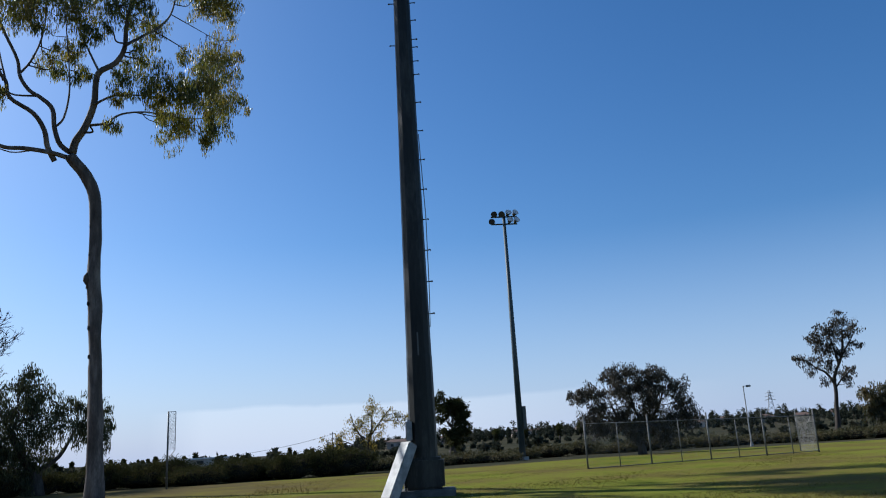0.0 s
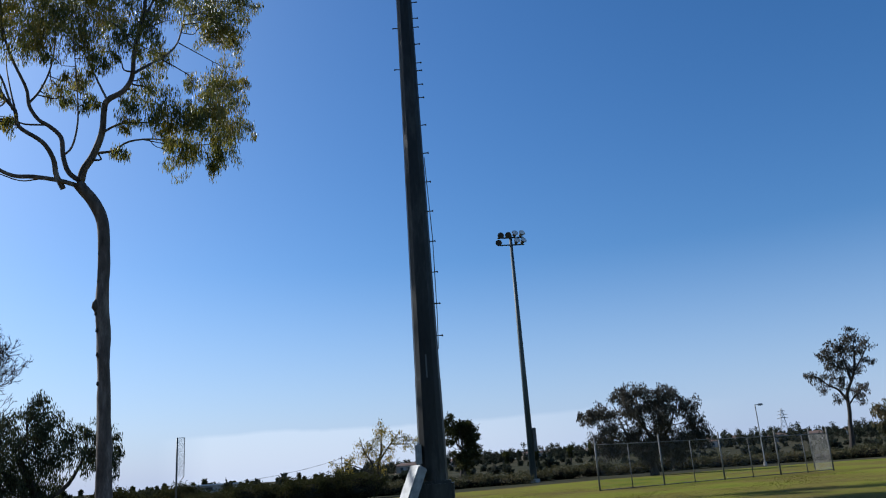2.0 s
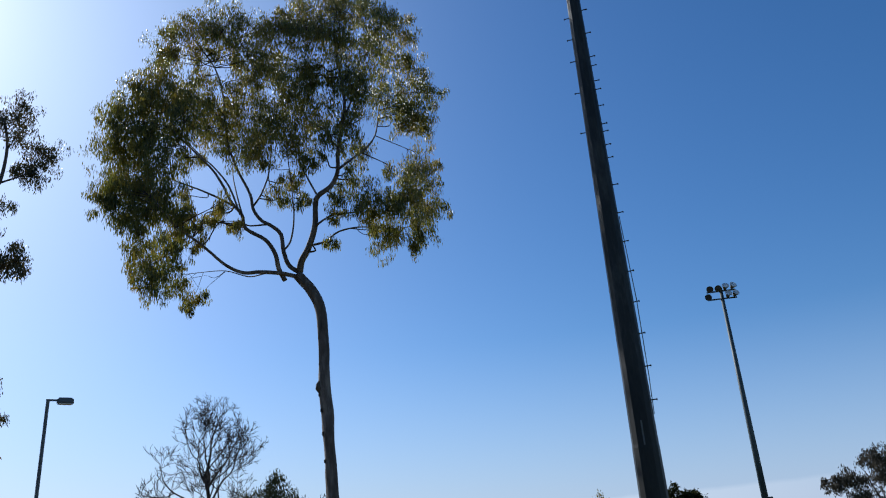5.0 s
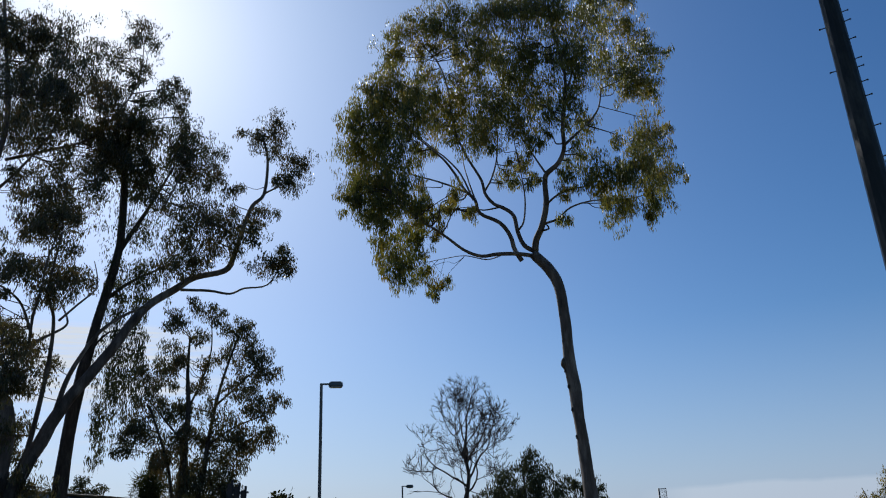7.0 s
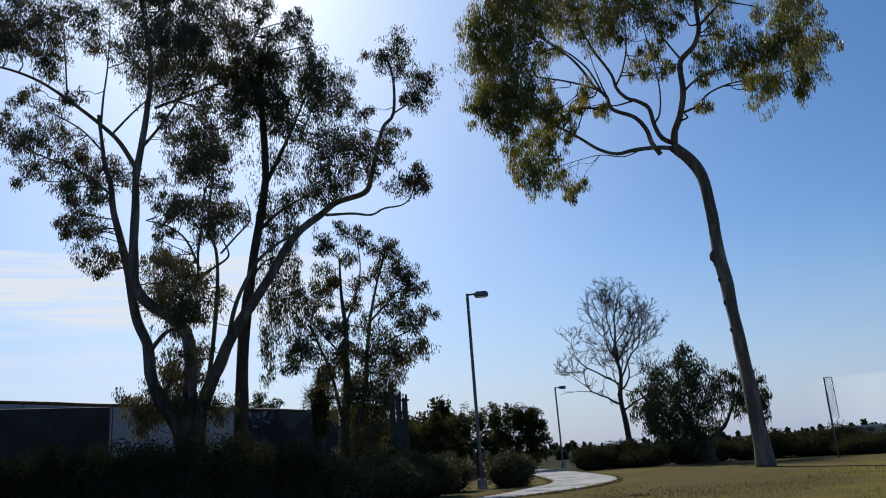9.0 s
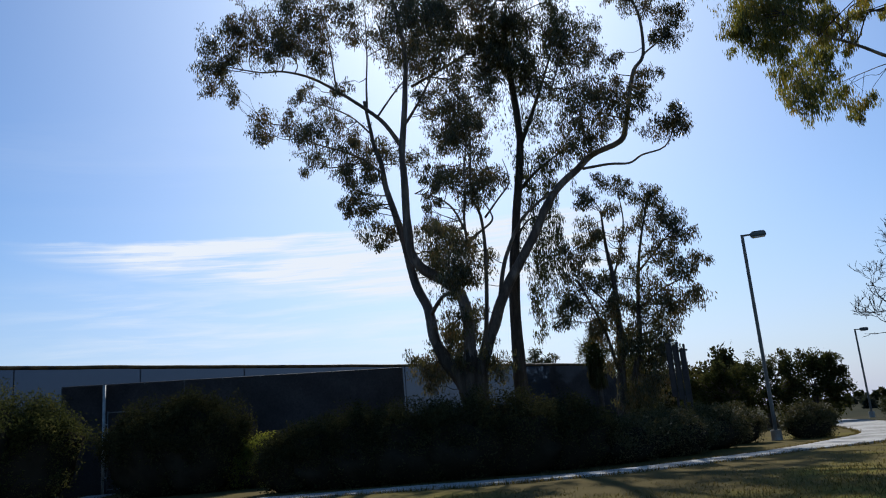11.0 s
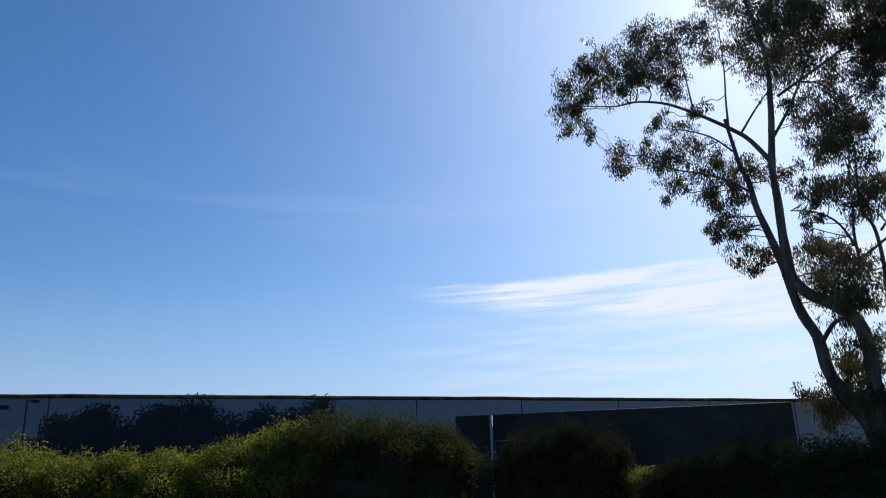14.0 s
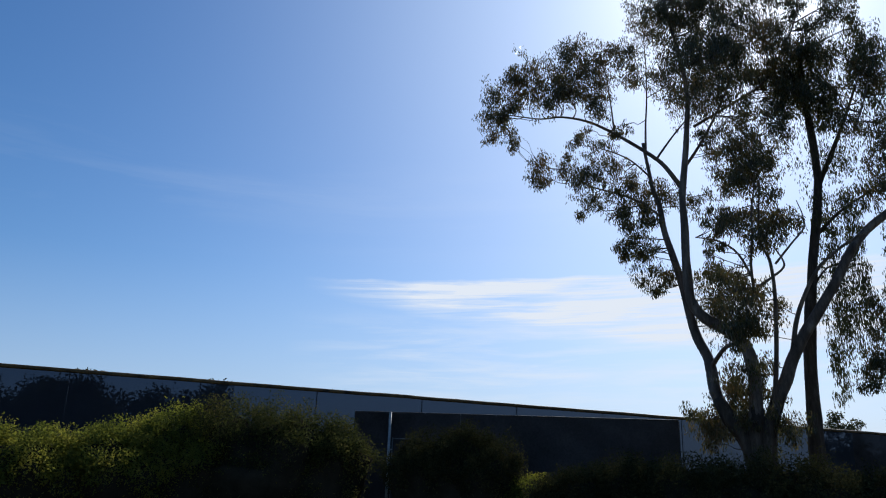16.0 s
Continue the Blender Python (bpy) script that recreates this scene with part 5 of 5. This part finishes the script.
for i in range(17):
    az = 6.0 - i * 2.15
    edge = 51 + 0.95 * max(0, 5 - az) if az > -8 else 63.5 + 0.4 * (-8 - az)
    shrub("low dry olive brush beyond the field", az, edge + rng.uniform(0, 3), 1.6 + rng.uniform(0, 0.6), 0.6 + rng.uniform(0, 0.5), 190 + i, "brush_leaf", 120, 36, (0.14, 0.065), "far brush")


tree("small_tree", "small yellow-green tree behind the windscreen fence", 58.6, 72, (0.12, 0.08, [(0, 0), (0, 2), (0.1, 4)]), [],
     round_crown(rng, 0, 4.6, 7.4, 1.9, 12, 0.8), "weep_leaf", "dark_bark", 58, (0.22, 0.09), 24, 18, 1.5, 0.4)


# ---- board sign posts and palm behind the hedge ----
def build_boards():
    top = thing("board_sign", polar(48.95, 30.6), "weathered dark upright boards on steel posts", "sign", rz=48.95)
    for i, x in enumerate((-0.24, 0.0, 0.24)):
        part("post", tube([(x + 0.09, 0.05, 0), (x + 0.09, 0.05, 4.1 - 0.12 * i)], [0.045, 0.045], 8), "board", top, smooth=True)
        part("board", box(0.17, 0.05, 2.0, x, 0, 1.95 - 0.12 * i, 0.01), "board", top)
    part("beam", box(0.8, 0.05, 0.07, 0.05, 0.08, 3.6, 0.01), "lamp_paint", top)


build_boards()


def palm(az, dist, height, seed):
    rng2 = np.random.default_rng(seed)
    top = thing("palm", polar(az, dist), "shaggy fan palm with a skirt of dead fronds", "palm", rz=az)
    part("trunk", tube([(0, 0, 0), (0.05, 0, height * 0.5), (0, 0, height)], [0.28, 0.22, 0.2], 10, lumps=0.2), "dark_bark", top, smooth=True)
    centres, skirt = [], []
    for i in range(70):
        w, e = rng2.uniform(0, 6.28), rng2.uniform(-0.5, 1.4)
        for s in (0.5, 0.8, 1.1):
            centres.append((math.cos(w) * math.cos(e) * s, math.sin(w) * math.cos(e) * s, height + math.sin(e) * s))
    for i in range(140):
        w = rng2.uniform(0, 6.28)
        skirt.append((math.cos(w) * 0.5, math.sin(w) * 0.5, height - rng2.uniform(0.2, 2.2)))
    part("fronds", leaf_mesh("fronds", centres, 0.12, 7, 0.75, 0.05, "broad_leaf", rng2, 0.2), "broad_leaf", top)
    part("skirt", leaf_mesh("skirt", skirt, 0.12, 8, 0.7, 0.08, "hedge_leaf", rng2, 0.9), "hedge_leaf", top, "brown skirt of dead fronds")


palm(54.5, 62, 6.4, 5)


# ---- hillside houses, far trees and pylon ----
def house(az, dist, w, d, h, turn):
    z = ground_height(*polar(az, dist).xy)
    top = thing("house", polar(az, dist, z - 0.3), "far pale house with a hipped tile roof on the hillside", "house", "hillside houses", rz=az + turn)
    part("wall", box(w, d, h + 0.3), "plaster", top)
    e = 0.5
    vs = [(-w / 2 - e, -d / 2 - e, h + 0.3), (w / 2 + e, -d / 2 - e, h + 0.3), (w / 2 + e, d / 2 + e, h + 0.3), (-w / 2 - e, d / 2 + e, h + 0.3), (-w / 4, 0, h + 1.5), (w / 4, 0, h + 1.5)]
    part("roof", (vs, [(0, 1, 5, 4), (1, 2, 5), (2, 3, 4, 5), (3, 0, 4), (3, 2, 1, 0)]), "roof_tile", top)
    for x in (-w * 0.3, 0, w * 0.3):
        part("window", box(1.3, 0.06, 1.2, x, -d / 2 - 0.02, h * 0.4), "glass", top)


for i in range(20):
    az = rng.uniform(-27, 5)
    house(az, rng.uniform(360, 560), rng.uniform(7, 12), rng.uniform(6, 8), rng.uniform(2.4, 3.4), rng.uniform(-30, 30))


def far_woods(name, label, n, az0, az1, d0, d1, h0, h1, seed, per=70, leaf="far_leaf", size=(0.9, 0.5), spires=0.07):
    """Far trees in one mesh of leaves and trunks: too many to count."""
    rg = np.random.default_rng(seed)
    cs, sp, wood = [], [], []
    for i in range(n):
        az, d = rg.uniform(az0, az1), rg.uniform(d0, d1)
        p = polar(az, d)
        g, h = ground_height(p.x, p.y), h0 + (h1 - h0) * rg.uniform(0, 1) ** 1.6
        slim = rg.uniform(0.08, 0.36)
        if rg.uniform() < spires:
            h, slim = h * 1.6, 0.07
        wood.append(tube([(p.x, p.y, g - 0.3), (p.x, p.y, g + h * 0.7)], [0.2, 0.08], 4))
        for k in range(12):
            f = rg.uniform(0.12, 1)
            w = rg.uniform(0, 6.28)
            r = h * slim * math.sin(math.pi * min(0.93, f * 0.8 + 0.12)) * rg.uniform(0.2, 1)
            cs.append((p.x + math.cos(w) * r, p.y + math.sin(w) * r, g + f * h * 0.93))
            sp.append(h * 0.075)
    top = tagged(new(name), label, "trees", kind="stuff")
    part("trunks", join(*wood), "dark_bark", top, kind="stuff")
    part("crowns", leaf_mesh("crowns", cs, sp, per, size[0], size[1], leaf, rg, 0.2), leaf, top, kind="stuff")


far_woods("far_woods", "dark far trees scattered over the hillside suburb", 1900, -32, 9, 350, 660, 1.6, 5.4, 3, 18, "hazed_hill_leaf", (0.8, 0.42), 0.26)
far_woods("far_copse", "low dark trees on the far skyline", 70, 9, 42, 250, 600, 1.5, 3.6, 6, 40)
far_woods("valley_brush", "dark brush in the shallow valley beyond the field", 260, -34, 42, 90, 330, 0.4, 1.2, 4, 20, "hazed_hill_leaf")
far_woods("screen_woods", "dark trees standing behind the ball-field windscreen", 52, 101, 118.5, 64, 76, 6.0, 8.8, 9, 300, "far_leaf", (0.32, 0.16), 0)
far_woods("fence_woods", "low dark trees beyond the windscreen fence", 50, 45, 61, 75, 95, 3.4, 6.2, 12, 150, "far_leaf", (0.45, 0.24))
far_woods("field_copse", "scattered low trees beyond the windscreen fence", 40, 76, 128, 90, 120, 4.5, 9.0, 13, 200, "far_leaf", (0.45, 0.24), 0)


def build_pylon():
    az, d = -21.9, 900
    g = polar(az, d)
    top = thing("pylon", (g.x, g.y, ground_height(g.x, g.y) - 0.2), "far lattice transmission pylon on the skyline", "pylon", rz=az)
    H = 33
    half = lambda z: 4.0 * (1 - z / H) + 0.6
    for sx in (-1, 1):
        for sy in (-1, 1):
            part("leg", tube([(sx * half(z), sy * half(z), z) for z in (0, H * 0.5, H)], [0.28] * 3, 4), "galvanised", top)
    zs = [0, 6, 12, 17, 22, 27, 31]
    for a, b in zip(zs, zs[1:]):
        for s in (-1, 1):
            part("brace", tube([(s * half(a), -half(a), a), (-s * half(b), -half(b), b)], [0.2, 0.2], 4), "galvanised", top)
    for z, w in ((23, 5.5), (26.5, 5), (30, 4)):
        part("crossarm", tube([(-w, 0, z), (0, 0, z + 1), (w, 0, z)], [0.2, 0.4, 0.2], 4), "galvanised", top)


build_pylon()


def build_far_building():
    top = thing("low_building", polar(17.6, 190, ground_height(*polar(17.6, 190).xy) - 0.3), "long low pale building behind the brush", "building", rz=17.6)
    part("wall", box(12.5, 8, 1.75), "plaster", top)
    part("roof", box(13.1, 8.6, 0.3, 0, 0, 1.75, 0.05), "lens", top, "flat pale roof edge")
    for x in (-4, 0, 4):
        part("window", box(1.4, 0.06, 0.7, x, -4.02, 0.7), "glass", top)
    pole = thing("utility_pole", polar(8.6, 150), "thin dark wooden utility pole", "pole", rz=8.6)
    part("pole", tube([(0, 0, 0), (0, 0, 5.0)], [0.1, 0.07], 8), "dark_bark", pole)
    part("crossarm", box(1.2, 0.1, 0.1, 0, 0, 4.6), "dark_bark", pole)
    a, b = polar(15.6, 150, 1.8), polar(8.6, 150, 4.6)
    run = [a.lerp(b, i / 12) - Vector((0, 0, 0.9 * (i / 12) * (1 - i / 12) * 2)) for i in range(13)]
    part("cable", tube([p - pole.location for p in run], [0.03] * 13, 4), "lamp_paint", pole)


build_far_building()
for i, (az, d, h) in enumerate(((-5.2, 255, 4.6), (-7.6, 262, 4.9), (-9.1, 270, 5.3), (-3.1, 250, 4.4), (-12.8, 265, 4.6))):
    palm(az, d, h, 20 + i)


# ---- grass blades where the lawn comes nearest ----
def build_blades():
    rg = np.random.default_rng(8)
    n = 60000
    az = np.concatenate([rg.uniform(-34, 14, n), rg.uniform(14, 92, n)])
    d = np.concatenate([13 + 27 * rg.uniform(0, 1, n) ** 1.6, 7.5 + 24 * rg.uniform(0, 1, n) ** 1.5])
    a = np.radians(az)
    x, y = -np.sin(a) * d, np.cos(a) * d
    lump = np.array([noise.noise((px * 0.5, py * 0.5, 4)) for px, py in zip(x, y)])
    keep = (lump > -0.25) & ((az < 30) | (x > -15.6))
    x, y, lump = x[keep], y[keep], lump[keep]
    m = len(x)
    h = (0.022 + 0.035 * (x < -5)) * rg.uniform(0, 1, m) * (1 + lump)
    w = rg.uniform(0, 6.283, m)
    lean = rg.normal(size=(m, 2)) * 0.035
    z0 = 0.03
    base = np.stack([x, y, np.full(m, z0)], 1)
    side = np.stack([np.cos(w), np.sin(w), np.zeros(m)], 1) * 0.012
    tip = base + np.concatenate([lean, (h + 0.03)[:, None]], 1)
    v = np.stack([base - side, base + side, tip], 1).reshape(-1, 3)
    for mat, mask, words in (("blade", x >= -4, "short green grass blades of the park lawn"), ("dry_blade", x < -4, "short dry straw-coloured grass blades of the lawn")):
        k = int(mask.sum())
        me = bpy.data.meshes.new("grass_blades")
        me.vertices.add(3 * k)
        me.vertices.foreach_set("co", v.reshape(-1, 9)[mask].ravel())
        me.loops.add(3 * k)
        me.loops.foreach_set("vertex_index", np.arange(3 * k))
        me.polygons.add(k)
        me.polygons.foreach_set("loop_start", np.arange(k) * 3)
        me.polygons.foreach_set("loop_total", np.full(k, 3))
        me.materials.append(M[mat])
        me.update()
        tagged(new("grass", me), words, "grass", kind="stuff")


build_blades()
